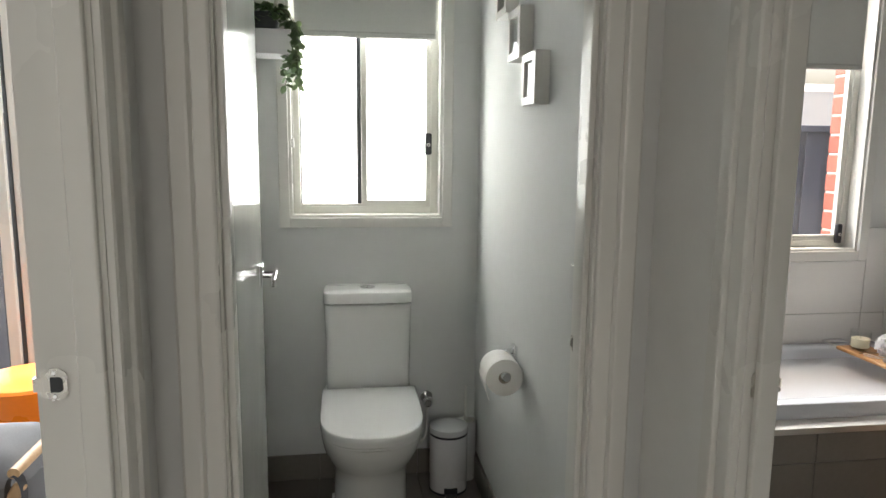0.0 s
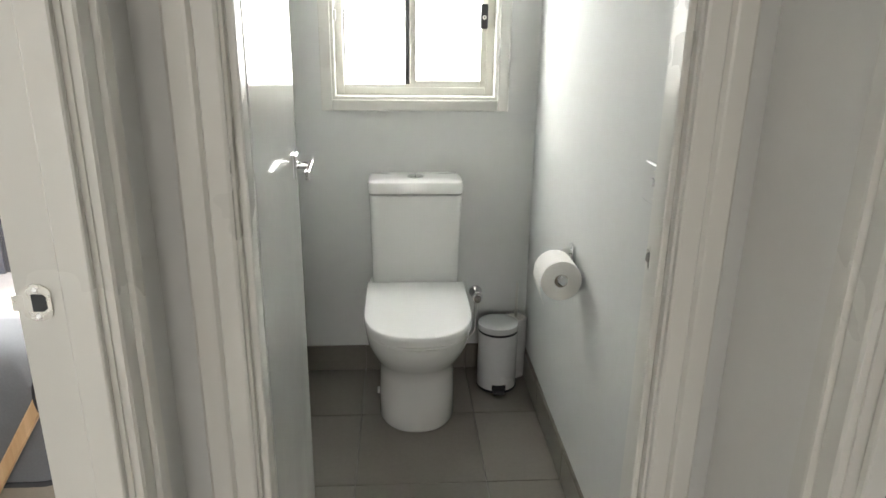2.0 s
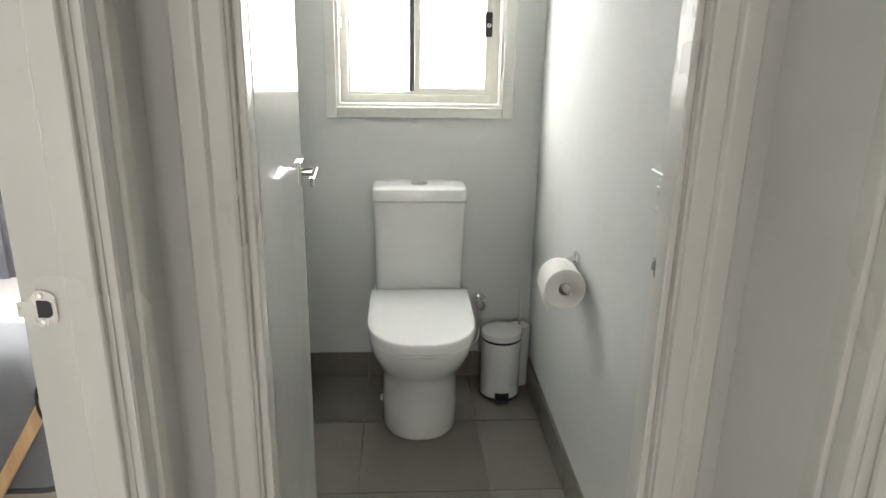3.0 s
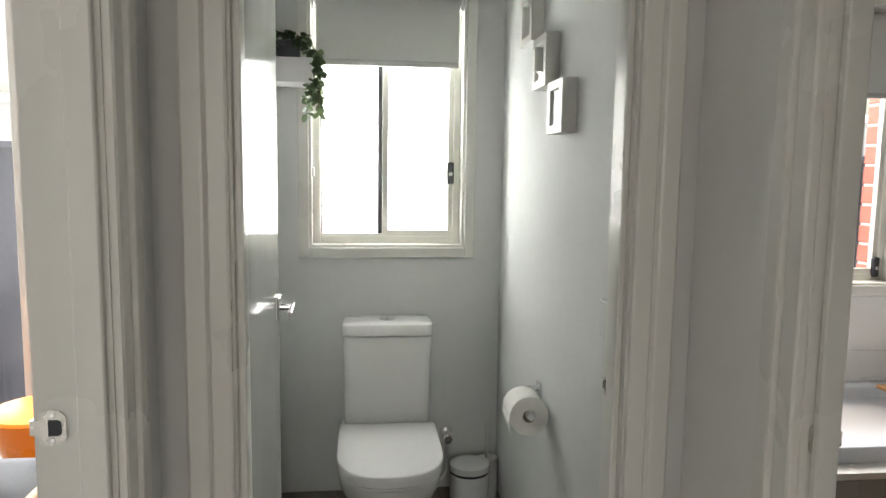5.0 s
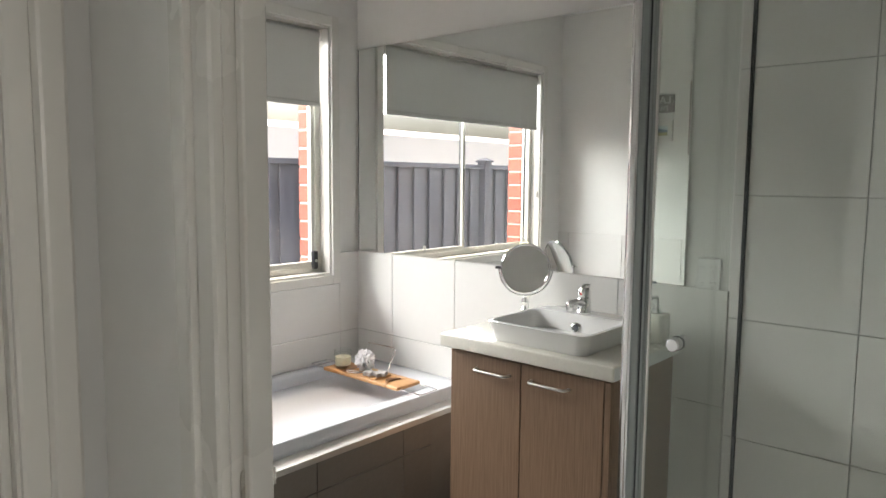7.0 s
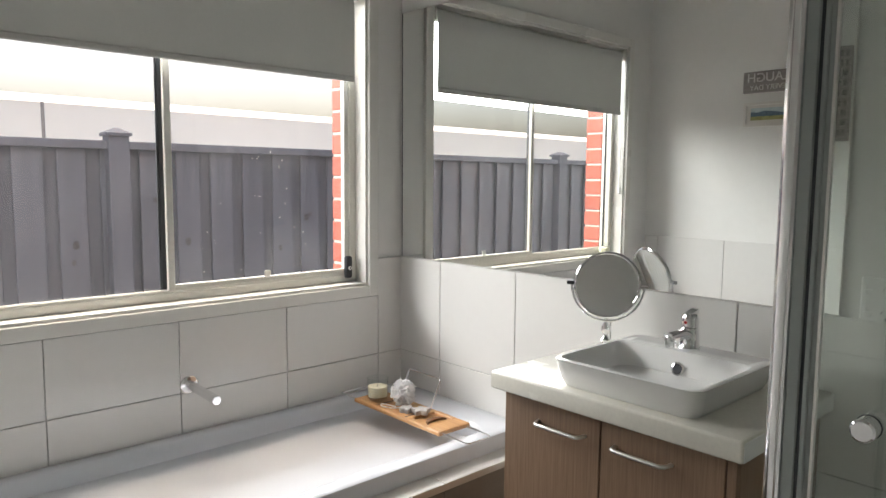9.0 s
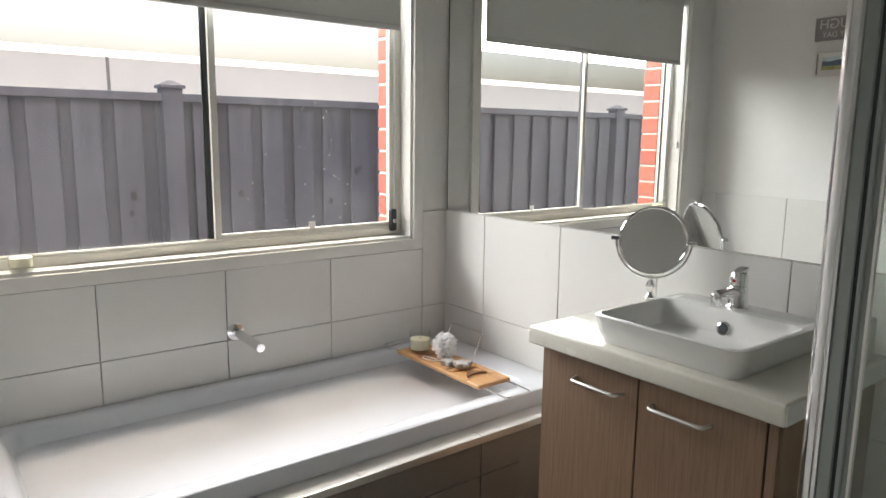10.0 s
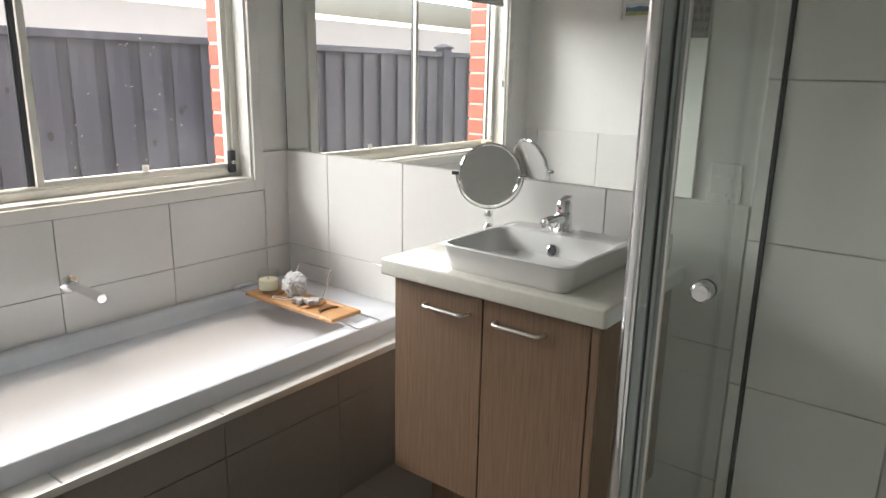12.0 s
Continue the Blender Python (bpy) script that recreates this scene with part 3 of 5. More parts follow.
wc = thing("toilet", (1.338, 2.8, 0), "white ceramic close-coupled toilet with closed lid", "toilet")
pan = part("pan", loft([dshape(h_, f_, 3.035, z_, sq=2.2) for h_, f_, z_ in (
    (0.126, 2.585, 0.0), (0.132, 2.576, 0.012), (0.131, 2.578, 0.10), (0.129, 2.575, 0.185), (0.132, 2.555, 0.225), (0.143, 2.515, 0.262), (0.157, 2.468, 0.305), (0.166, 2.432, 0.345), (0.170, 2.415, 0.378), (0.169, 2.412, 0.392), (0.160, 2.425, 0.396))]), M_CERAMIC, wc, smooth=True)
part("seat", loft([dshape(h_, f_, 2.855, z_, sq=2.5) for h_, f_, z_ in ((0.160, 2.412, 0.397), (0.166, 2.405, 0.399), (0.166, 2.405, 0.405), (0.160, 2.412, 0.407))]), M_SEAT, wc, smooth=True)
part("lid", loft([dshape(h_, f_, b_, z_, sq=2.5) for h_, f_, b_, z_ in ((0.164, 2.405, 2.850, 0.4095), (0.171, 2.396, 2.855, 0.412), (0.1725, 2.394, 2.856, 0.428), (0.1722, 2.3945, 2.855, 0.4415), (0.1705, 2.397, 2.853, 0.4445), (0.168, 2.401, 2.850, 0.4455), (0.15, 2.425, 2.835, 0.446), (0.09, 2.51, 2.79, 0.4462))]), M_SEAT, wc, "closed white toilet lid", smooth=True)


def rr_loft(items):
    return loft([rrect(x0, x1, y0, y1, z, r) for x0, x1, y0, y1, z, r in items])


cx = 1.338
cis = part("cistern", rr_loft([(cx - 0.155, cx + 0.155, 2.895, 3.04, 0.392, 0.03), (cx - 0.157, cx + 0.157, 2.890, 3.04, 0.50, 0.03), (cx - 0.160, cx + 0.160, 2.884, 3.04, 0.68, 0.03), (cx - 0.163, cx + 0.163, 2.880, 3.04, 0.752, 0.03), (cx - 0.158, cx + 0.158, 2.886, 3.04, 0.7545, 0.028)]), M_CERAMIC, wc, smooth=True)
part("cistern_lid", rr_loft([(cx - 0.160, cx + 0.160, 2.884, 3.042, 0.7575, 0.028), (cx - 0.166, cx + 0.166, 2.876, 3.044, 0.760, 0.032), (cx - 0.166, cx + 0.166, 2.876, 3.044, 0.789, 0.032), (cx - 0.163, cx + 0.163, 2.880, 3.043, 0.798, 0.03), (cx - 0.154, cx + 0.154, 2.890, 3.040, 0.8025, 0.026), (cx - 0.08, cx + 0.08, 2.93, 3.0, 0.8045, 0.02)]), M_CERAMIC, wc, smooth=True)
part("flush_button", lathe([(0.030, 0.803), (0.030, 0.8065), (0.026, 0.8085), (0.024, 0.8075)], cx, 2.955), M_CHROME, cis, "chrome dual flush button", smooth=True)
part("button_split", box(cx - 0.0008, cx + 0.0008, 2.932, 2.978, 0.8076, 0.8089), M_RUBBER, cis)
part("fixing_cap", cyl_along((cx - 0.130, 2.72, 0.09), (cx - 0.138, 2.72, 0.09), 0.012, 14), M_SEAT, wc)

# stop valve and hose
sv = thing("stop_valve", (1.575, 3.045, 0.328), "chrome stop valve with braided hose beside toilet", "valve")
part("flange", tube_radii([((1.575, 3.046, 0.328), 0.026), ((1.575, 3.040, 0.328), 0.025), ((1.575, 3.034, 0.328), 0.014)], (0, -1, 0)), M_CHROME, sv, smooth=True)
part("body", cyl_along((1.575, 3.036, 0.328), (1.575, 2.985, 0.328), 0.011, 16, 0.002), M_CHROME, sv, smooth=True)
part("knob", tube_radii([((1.575, 2.992, 0.328), 0.012), ((1.575, 2.988, 0.328), 0.019), ((1.575, 2.972, 0.328), 0.019), ((1.575, 2.968, 0.328), 0.014)], (0, -1, 0), 12), M_CHROME, sv, smooth=True)
part("hose", tube(arc_path([(1.575, 3.015, 0.322), (1.575, 3.010, 0.26), (1.572, 3.0, 0.18), (1.545, 2.99, 0.155), (1.50, 2.985, 0.22)], 0.04, 6), 0.007, 10), M_SATIN, sv, "braided steel hose", smooth=True)

# pedal bin
bx, by = 1.648, 2.902
pb = thing("pedal_bin", (bx, by, 0), "small white pedal bin with closed lid beside toilet", "bin")
part("body", lathe([(0.072, 0.006), (0.074, 0.010), (0.074, 0.226), (0.072, 0.230)], bx, by, 36), M_BIN, pb, smooth=True)
part("base_ring", lathe([(0.074, 0.0), (0.0755, 0.003), (0.0755, 0.009), (0.074, 0.0105)], bx, by, 36), M_BLACK, pb, smooth=True)
part("seal_ring", lathe([(0.0725, 0.229), (0.0745, 0.231), (0.0745, 0.237), (0.0725, 0.239)], bx, by, 36), M_BLACK, pb, smooth=True)
part("lid", lathe([(0.073, 0.238), (0.0755, 0.240), (0.0755, 0.256), (0.0745, 0.262), (0.068, 0.2655), (0.045, 0.268), (0.012, 0.269)], bx, by, 36), M_BIN, pb, smooth=True)
part("pedal", box(bx - 0.022, bx + 0.022, by - 0.098, by - 0.072, 0.006, 0.014, 0.003, 2), M_BLACK, pb, "black foot pedal")
part("pedal_slot", box(bx - 0.026, bx + 0.026, by - 0.0768, by - 0.066, 0.012, 0.034, 0.002), M_BLACK, pb)

# toilet brush
tx, ty = 1.728, 2.985
tb = thing("toilet_brush", (tx, ty, 0), "toilet brush in white holder with steel handle", "brush")
part("holder", lathe([(0.040, 0.0), (0.043, 0.004), (0.044, 0.245), (0.0425, 0.248), (0.039, 0.246), (0.038, 0.06), (0.0, 0.055)], tx, ty, 28), M_BIN, tb, smooth=True)
part("splash_lid", lathe([(0.0385, 0.238), (0.0385, 0.243), (0.008, 0.246)], tx, ty, 24), M_SATIN, tb, smooth=True)
part("handle", lathe([(0.0055, 0.10), (0.0055, 0.384), (0.004, 0.388)], tx, ty, 12), M_SATIN, tb, smooth=True)
part("brush_head", lathe([(0.010, 0.062), (0.030, 0.075), (0.032, 0.10), (0.020, 0.125), (0.006, 0.13)], tx, ty, 16), M_BIN, tb)

# paper roll and holder
ry, rx, rz = 2.295, 1.709, 0.684
ph = thing("paper_holder", (1.776, ry + 0.08, 0.70), "chrome toilet paper holder on wall", "paper holder")
part("wall_plate", box(1.765, 1.777, ry + 0.072, ry + 0.11, rz + 0.0, rz + 0.05, 0.003), M_CHROME, ph)
part("arm", tube(arc_path([(1.768, ry + 0.09, rz + 0.03), (1.74, ry + 0.09, rz + 0.03), (rx, ry + 0.085, rz), (rx, ry - 0.058, rz)], 0.02), 0.0085, 12), M_CHROME, ph, smooth=True)
part("end_cap", cyl_along((rx, ry - 0.052, rz), (rx, ry - 0.068, rz), 0.0135, 20, 0.003), M_CHROME, ph, smooth=True)
pr = thing("toilet_paper_roll", (rx, ry, rz), "white toilet paper roll with a loose end hanging", "toilet paper")
ro, rc = 0.055, -0.006
seg = 40
outer = [(rx + ro * math.cos(2 * math.pi * k / seg), rz + rc + ro * math.sin(2 * math.pi * k / seg)) for k in range(seg)]
inner = [(rx + 0.0185 * math.cos(2 * math.pi * k / seg), rz + rc + 0.0185 * math.sin(2 * math.pi * k / seg)) for k in range(seg)]
y0_, y1_ = ry - 0.050, ry + 0.050
rings = [[(x, y0_, z) for x, z in inner], [(x, y0_, z) for x, z in outer], [(x, y1_, z) for x, z in outer], [(x, y1_, z) for x, z in inner], [(x, y0_, z) for x, z in inner]]
bm = loft(rings, caps=False)
bmesh.ops.remove_doubles(bm, verts=bm.verts, dist=1e-6)
part("roll", bm, M_PAPER, pr, smooth=True)
bm = loft([[(rx + r * math.cos(2 * math.pi * k / 24), y, rz + rc + r * math.sin(2 * math.pi * k / 24)) for k in range(24)] for r, y in ((0.0183, y0_ + 0.001), (0.0183, y1_ - 0.001), (0.0168, y1_ - 0.001), (0.0168, y0_ + 0.001))], caps=False)
part("core", bm, M_CARD, pr, "brown cardboard core")
tailp = [(rx - ro * 0.98, rz + rc + 0.006), (rx - ro - 0.002, rz + rc - 0.02), (rx - ro + 0.002, rz + rc - 0.045), (rx - ro + 0.010, rz + rc - 0.066)]
bm = loft([[(x, y0_ + 0.001 + k * 0.0, z), (x, y1_ - 0.001, z + 0.006 * i), (x + 0.0012, y1_ - 0.001, z + 0.006 * i), (x + 0.0012, y0_ + 0.001, z)] for i, (x, z) in enumerate(tailp) for k in (0,)])
part("loose_sheet", bm, M_PAPER, pr)


# small box frames
def box_frame(y0, z0, s):
    f = thing("picture_frame", (1.777, y0 + s / 2, z0), "small square white box frame hung on toilet wall", "picture frame", "three box frames")
    xb, xf, w = 1.7765, 1.737, 0.022
    part("frame", boxes((xf, xb, y0, y0 + w, z0, z0 + s, 0.001), (xf, xb, y0 + s - w, y0 + s, z0, z0 + s, 0.001), (xf, xb, y0 + w, y0 + s - w, z0, z0 + w, 0.001), (xf, xb, y0 + w, y0 + s - w, z0 + s - w, z0 + s, 0.001)), M_FRAME, f)
    part("picture", box(xb - 0.012, xb - 0.008, y0 + w, y0 + s - w, z0 + w, z0 + s - w), M_PRINT, f, "pale print behind glass")
    part("glass", box(xf + 0.006, xf + 0.008, y0 + w, y0 + s - w, z0 + w, z0 + s - w), M_JAR, f).visible_shadow = False


box_frame(2.12, 1.450, 0.135)
box_frame(2.29, 1.585, 0.142)
box_frame(2.465, 1.735, 0.142)

# light switch
sw = thing("light_switch", (1.776, 1.83, 1.04), "white square switch plate with round button on toilet wall", "light switch")
part("plate", box(1.768, 1.7768, 1.765, 1.880, 0.998, 1.076, 0.002), M_SEAT, sw)
part("rocker", cyl_along((1.768, 1.825, 1.043), (1.762, 1.825, 1.043), 0.009, 20, 0.002), M_SEAT, sw, "round white push button", smooth=True)
for z_ in (1.010, 1.064):
    part("screw_cap", cyl_along((1.7681, 1.825, z_), (1.7672, 1.825, z_), 0.003, 10), M_SATIN, sw)

# shelf with trailing plant
sh = thing("wall_shelf", (0.985, 2.94, 1.645), "thick white floating shelf on toilet wall", "shelf")
part("board", box(0.9005, 1.080, 2.855, 3.02, 1.645, 1.727, 0.002), M_SHELF, sh)
plant = thing("trailing_plant", (1.0, 2.93, 1.727), "trailing artificial green plant hanging over shelf edge", "plant")
part("pot", loft([rrect(0.94, 1.03, 2.90, 2.99, 1.7275, 0.012), rrect(0.93, 1.04, 2.89, 3.0, 1.79, 0.012)]), M_RUBBER, plant, "dark pot under the leaves")
rnd = random.Random(5)
leaf_meshes = []
for k in range(3):
    bm = bmesh.new()
    n = 6
    rows_ = []
    for i in range(n + 1):
        t_ = i / n
        wd = (0.62 + 0.16 * k) * math.sin(math.pi * min(t_ * 0.96 + 0.03, 1)) ** 0.7 * 0.5
        zz = -0.22 * t_ * t_ + 0.05 * math.sin(5 * t_ + k)
        rows_.append([bm.verts.new((-wd, t_, zz + 0.10 * wd)), bm.verts.new((0, t_, zz)), bm.verts.new((wd, t_, zz + 0.10 * wd))])
    for a, b in zip(rows_, rows_[1:]):
        for i in range(2):
            bm.faces.new((a[i], a[i + 1], b[i + 1], b[i]))
    me = bpy.data.meshes.new("leaf")
    bm.to_mesh(me)
    bm.free()
    me.materials.append(M_LEAF)
    me.polygons.foreach_set("use_smooth", [True] * len(me.polygons))
    leaf_meshes.append(me)


def add_leaf(p, size, direction):
    o = new("leaf", rnd.choice(leaf_meshes))
    o.parent = plant
    d = Vector(direction).normalized()
    q = d.to_track_quat("Y", "Z")
    o.matrix_local = Matrix.Translation(Vector(p) - ORIGIN[plant.name]) @ q.to_matrix().to_4x4() @ Matrix.Rotation(rnd.uniform(-1.2, 1.2), 4, "Y") @ Matrix.Diagonal((size, size, size, 1))


stems = bmesh.new()
for s_ in range(7):
    x0_ = rnd.uniform(1.045, 1.085)
    y0_ = rnd.uniform(2.835, 2.93)
    low = rnd.uniform(1.535, 1.62)
    pts = [(1.0, 2.92, 1.78), (x0_ * 0.6 + 1.0 * 0.4, y0_, 1.80), (x0_ + 0.018, y0_ - 0.004, 1.745), (x0_ + 0.02, y0_ - 0.008, (1.745 + low) / 2), (x0_ + rnd.uniform(-0.01, 0.025), y0_ - 0.01, low)]
    path = arc_path(pts, 0.04, 5)
    tube(path, 0.0013, 5, stems)
    for i in range(9):
        f_ = i / 8
        p = Vector(pts[2]).lerp(Vector(pts[4]), f_)
        for side in (-1, 1):
            add_leaf(p, rnd.uniform(0.024, 0.038), (side * rnd.uniform(0.3, 1), rnd.uniform(-1, 0.4), rnd.uniform(-0.9, 0.15)))
for i in range(85):
    p = (rnd.uniform(0.955, 1.065), rnd.uniform(2.87, 2.98), rnd.uniform(1.745, 1.815))
    add_leaf(p, rnd.uniform(0.026, 0.044), (rnd.uniform(-1, 1), rnd.uniform(-1, 0.5), rnd.uniform(-0.4, 1)))
part("stems", stems, M_STEM, plant)

# ---- bathroom ----
# bath set in a tiled hob
hob = setting("bath_hob", boxes((XB, XE, 2.312, 2.40, -0.008, 0.440), (XB, 2.01, 2.40, YN, -0.008, 0.440)), M_GROUT, "tiled hob built round the bath", "bath surround")
bath = thing("bathtub", (2.8, 2.7, 0.0), "white rectangular acrylic bathtub, empty", "bathtub")
BX0, BX1, BY0, BY1, BZ = 1.985, 3.603, 2.368, 3.036, 0.505
ix0, ix1, iy0, iy1 = 2.075, 3.475, 2.432, 2.985
part("shell", loft([
    rrect(BX0, BX1, BY0, BY1, 0.452, 0.03), rrect(BX0, BX1, BY0, BY1, BZ - 0.010, 0.03), rrect(BX0 + 0.003, BX1 - 0.003, BY0 + 0.003, BY1 - 0.003, BZ - 0.003, 0.03), rrect(BX0 + 0.010, BX1 - 0.010, BY0 + 0.010, BY1 - 0.010, BZ, 0.028),
    rrect(ix0 - 0.012, ix1 + 0.012, iy0 - 0.010, iy1 + 0.010, BZ - 0.001, 0.07), rrect(ix0 - 0.003, ix1 + 0.003, iy0 - 0.003, iy1 + 0.003, BZ - 0.005, 0.068), rrect(ix0 + 0.006, ix1 - 0.004, iy0 + 0.004, iy1 - 0.004, BZ - 0.018, 0.066),
    rrect(ix0 + 0.09, ix1 - 0.03, iy0 + 0.03, iy1 - 0.03, 0.30, 0.08), rrect(ix0 + 0.17, ix1 - 0.06, iy0 + 0.05, iy1 - 0.05, 0.145, 0.09), rrect(ix0 + 0.22, ix1 - 0.09, iy0 + 0.08, iy1 - 0.08, 0.118, 0.08), rrect(ix0 + 0.4, ix1 - 0.25, iy0 + 0.18, iy1 - 0.18, 0.114, 0.05)]), M_ACRYL, bath, smooth=True)
part("waste", lathe([(0.035, 0.1145), (0.034, 0.1185), (0.02, 0.1195)], 3.0, 2.71, 24), M_CHROME, bath, smooth=True)

sp = thing("bath_spout", (2.741, YN, 0.658), "round chrome bath spout on tiled wall", "tap")
part("flange", tube_radii([((2.741, 3.040, 0.658), 0.028), ((2.741, 3.033, 0.658), 0.028), ((2.741, 3.031, 0.658), 0.02)], (0, -1, 0), 28), M_CHROME, sp, smooth=True)
part("spout", cyl_along((2.741, 3.036, 0.658), (2.741, 2.832, 0.655), 0.0145, 24, 0.002), M_CHROME, sp, smooth=True)
mx_ = thing("bath_mixer", (XB, 2.39, 0.60), "round chrome bath mixer on wall", "tap")
part("flange", tube_radii([((XB + 0.009, 2.39, 0.58), 0.035), ((XB + 0.02, 2.39, 0.58), 0.034)], (1, 0, 0), 28), M_CHROME, mx_, smooth=True)
part("handle", cyl_along((XB + 0.018, 2.39, 0.58), (2.035, 2.39, 0.58), 0.02, 24, 0.003), M_CHROME, mx_, smooth=True)

# bath tray and what lies on it
tr = thing("bath_tray", (3.355, 2.68, BZ), "bamboo bath tray with steel wire arms lying across bath", "bath tray")
TZ = 0.514
bm = boxes((3.288, 3.425, 2.455, 2.52, TZ, TZ + 0.014, 0.003), (3.288, 3.310, 2.52, 2.61, TZ, TZ + 0.014, 0.002), (3.405, 3.425, 2.52, 2.61, TZ, TZ + 0.014, 0.002), (3.288, 3.425, 2.61, 2.91, TZ, TZ + 0.014, 0.003))
part("board", bm, M_BAMBOO, tr)
part("recess", box(3.310, 3.405, 2.52, 2.61, TZ + 0.001, TZ + 0.008), M_BAMBOO, tr)
for ys_ in (2.632, 2.79):
    part("phone_slot", box(3.300, 3.415, ys_, ys_ + 0.005, TZ + 0.0145, TZ + 0.0152), M_RUBBER, tr, "dark slot")
crescent = [(3.357 + 0.040 * math.cos(radians(a)), 2.535 + 0.040 * math.sin(radians(a))) for a in range(10, 171, 16)] + [(3.357 + 0.040 * math.cos(radians(a)), 2.535 + 0.018 * math.sin(radians(a))) for a in range(170, 9, -16)]
part("glass_notch", loft([[(x, y, z) for x, y in crescent] for z in (TZ + 0.0085, TZ + 0.0146)]), M_NOTCH, tr)
part("wire_arm", tube(arc_path([(3.305, 2.50, TZ + 0.006), (3.305, 2.345, TZ + 0.004), (3.408, 2.345, TZ + 0.004), (3.408, 2.50, TZ + 0.006)], 0.015), 0.0028, 8), M_CHROME, tr, "steel wire arm", smooth=True)
part("wire_arm", tube(arc_path([(3.305, 2.88, TZ + 0.006), (3.305, 3.022, TZ + 0.004), (3.408, 3.022, TZ + 0.004), (3.408, 2.88, TZ + 0.006)], 0.015), 0.0028, 8), M_CHROME, tr, "steel wire arm", smooth=True)
part("book_rest", tube(arc_path([(3.415, 2.64, TZ + 0.012), (3.455, 2.63, TZ + 0.115), (3.455, 2.80, TZ + 0.115), (3.415, 2.81, TZ + 0.012)], 0.012), 0.0025, 8), M_CHROME, tr, "steel wire book rest", smooth=True)


def jar_candle(x, y, z, r, hgt, label):
    c = thing("candle", (x, y, z), label, "candle")
    part("jar", lathe([(0.0, z), (r * 0.94, z), (r, z + 0.006), (r * 1.04, z + hgt), (r * 0.98, z + hgt), (r * 0.94, z + 0.012), (0.0, z + 0.010)], x, y, 28, caps=False), M_JAR, c, "clear glass jar", smooth=True).visible_shadow = False
    part("wax", lathe([(0.0, z + 0.0125), (r * 0.92, z + 0.0125), (r * 0.94, z + hgt * 0.60), (r * 0.9, z + hgt * 0.59), (0.0, z + hgt * 0.585)], x, y, 24, caps=False), M_WAX, c, "cream wax", smooth=True)
    part("wick", lathe([(0.001, z + hgt * 0.58), (0.001, z + hgt * 0.68)], x, y, 6), M_RUBBER, c)


jar_candle(3.345, 2.845, TZ + 0.0145, 0.037, 0.080, "cream candle in clear glass jar on bath tray")
jar_candle(2.165, 3.075, 0.9175, 0.03, 0.062, "cream candle in clear glass jar on window sill")

pf = bmesh.new()
rnd = random.Random(9)
for i in range(70):
    d = Vector((rnd.gauss(0, 1), rnd.gauss(0, 1), rnd.gauss(0, 1))).normalized()
    c = Vector((3.365, 2.725, TZ + 0.0145 + 0.046)) + d * rnd.uniform(0.014, 0.034)
    a = d.orthogonal().normalized()
    b = d.cross(a)
    r = rnd.uniform(0.014, 0.024)
    loops = [[], []]
    for k in range(14):
        w_ = 2 * math.pi * k / 14
        ru = 1 + 0.25 * math.sin(5 * w_ + i)
        loops[0].append(c + (a * math.cos(w_) + b * math.sin(w_)) * r * 0.25)
        loops[1].append(c + (a * math.cos(w_) + b * math.sin(w_)) * r * ru + d * r * 0.45 * (1 + 0.4 * math.sin(4 * w_ + i)))
    loft(loops, caps=False, bm=pf)
for v in pf.verts:
    v.co.z = max(v.co.z, TZ + 0.0148)
pou = thing("bath_pouf", (3.365, 2.725, TZ + 0.0145), "white ruffled net bath pouf on bath tray", "bath pouf")
part("net", pf, M_POUF, pou)
part("cord", tube(arc_path([(3.36, 2.70, TZ + 0.020), (3.315, 2.72, TZ + 0.0175), (3.30, 2.77, TZ + 0.0175), (3.32, 2.79, TZ + 0.0175), (3.335, 2.73, TZ + 0.0175)], 0.02), 0.002, 6), M_POUF, pou)


def star_stone(x, y, z, r, rot):
    s = thing("pumice_stone", (x, y, z), "grey star-shaped pumice stone on bath tray", "stone", "two star stones")
    loops = []
    for f_, zz in ((0.90, 0), (1.0, 0.004), (1.0, 0.012), (0.9, 0.016)):
        loops.append([(x + r * f_ * (1 - 0.20 * (1 - math.cos(5 * a_)) / 1) * math.cos(a_ + rot), y + r * f_ * (1 - 0.20 * (1 - math.cos(5 * a_))) * math.sin(a_ + rot), z + zz) for a_ in [2 * math.pi * k / 40 for k in range(40)]])
    part("star", loft(loops), M_STONE, s, smooth=True)


star_stone(3.335, 2.668, TZ + 0.0152, 0.028, 0.3)
star_stone(3.360, 2.625, TZ + 0.0155, 0.034, 0.9)

# vanity unit
van = thing("vanity_unit", (3.40, 1.77, 0), "brown wood-grain vanity cabinet with two doors", "vanity cabinet")
VX, VY0, VY1, VZ0, VZ1 = 3.190, 1.475, 2.082, 0.205, 0.785
part("body", boxes((VX, XE - 0.01, VY0, VY0 + 0.018, VZ0, VZ1), (VX, XE - 0.01, VY1 - 0.018, VY1, VZ0, VZ1), (VX + 0.01, XE - 0.01, VY0 + 0.018, VY1 - 0.018, VZ0, VZ0 + 0.018), (VX + 0.02, VX + 0.03, VY0 + 0.018, VY1 - 0.018, VZ0 + 0.018, VZ1)), M_VANITY, van)
part("plinth", box(3.33, 3.346, VY0 + 0.02, VY1 - 0.02, 0, VZ0), M_VANITY, van)
part("plinth_side", boxes((3.346, XE - 0.01, VY0 + 0.02, VY0 + 0.036, 0, VZ0), (3.346, XE - 0.01, VY1 - 0.036, VY1 - 0.02, 0, VZ0)), M_VANITY, van)
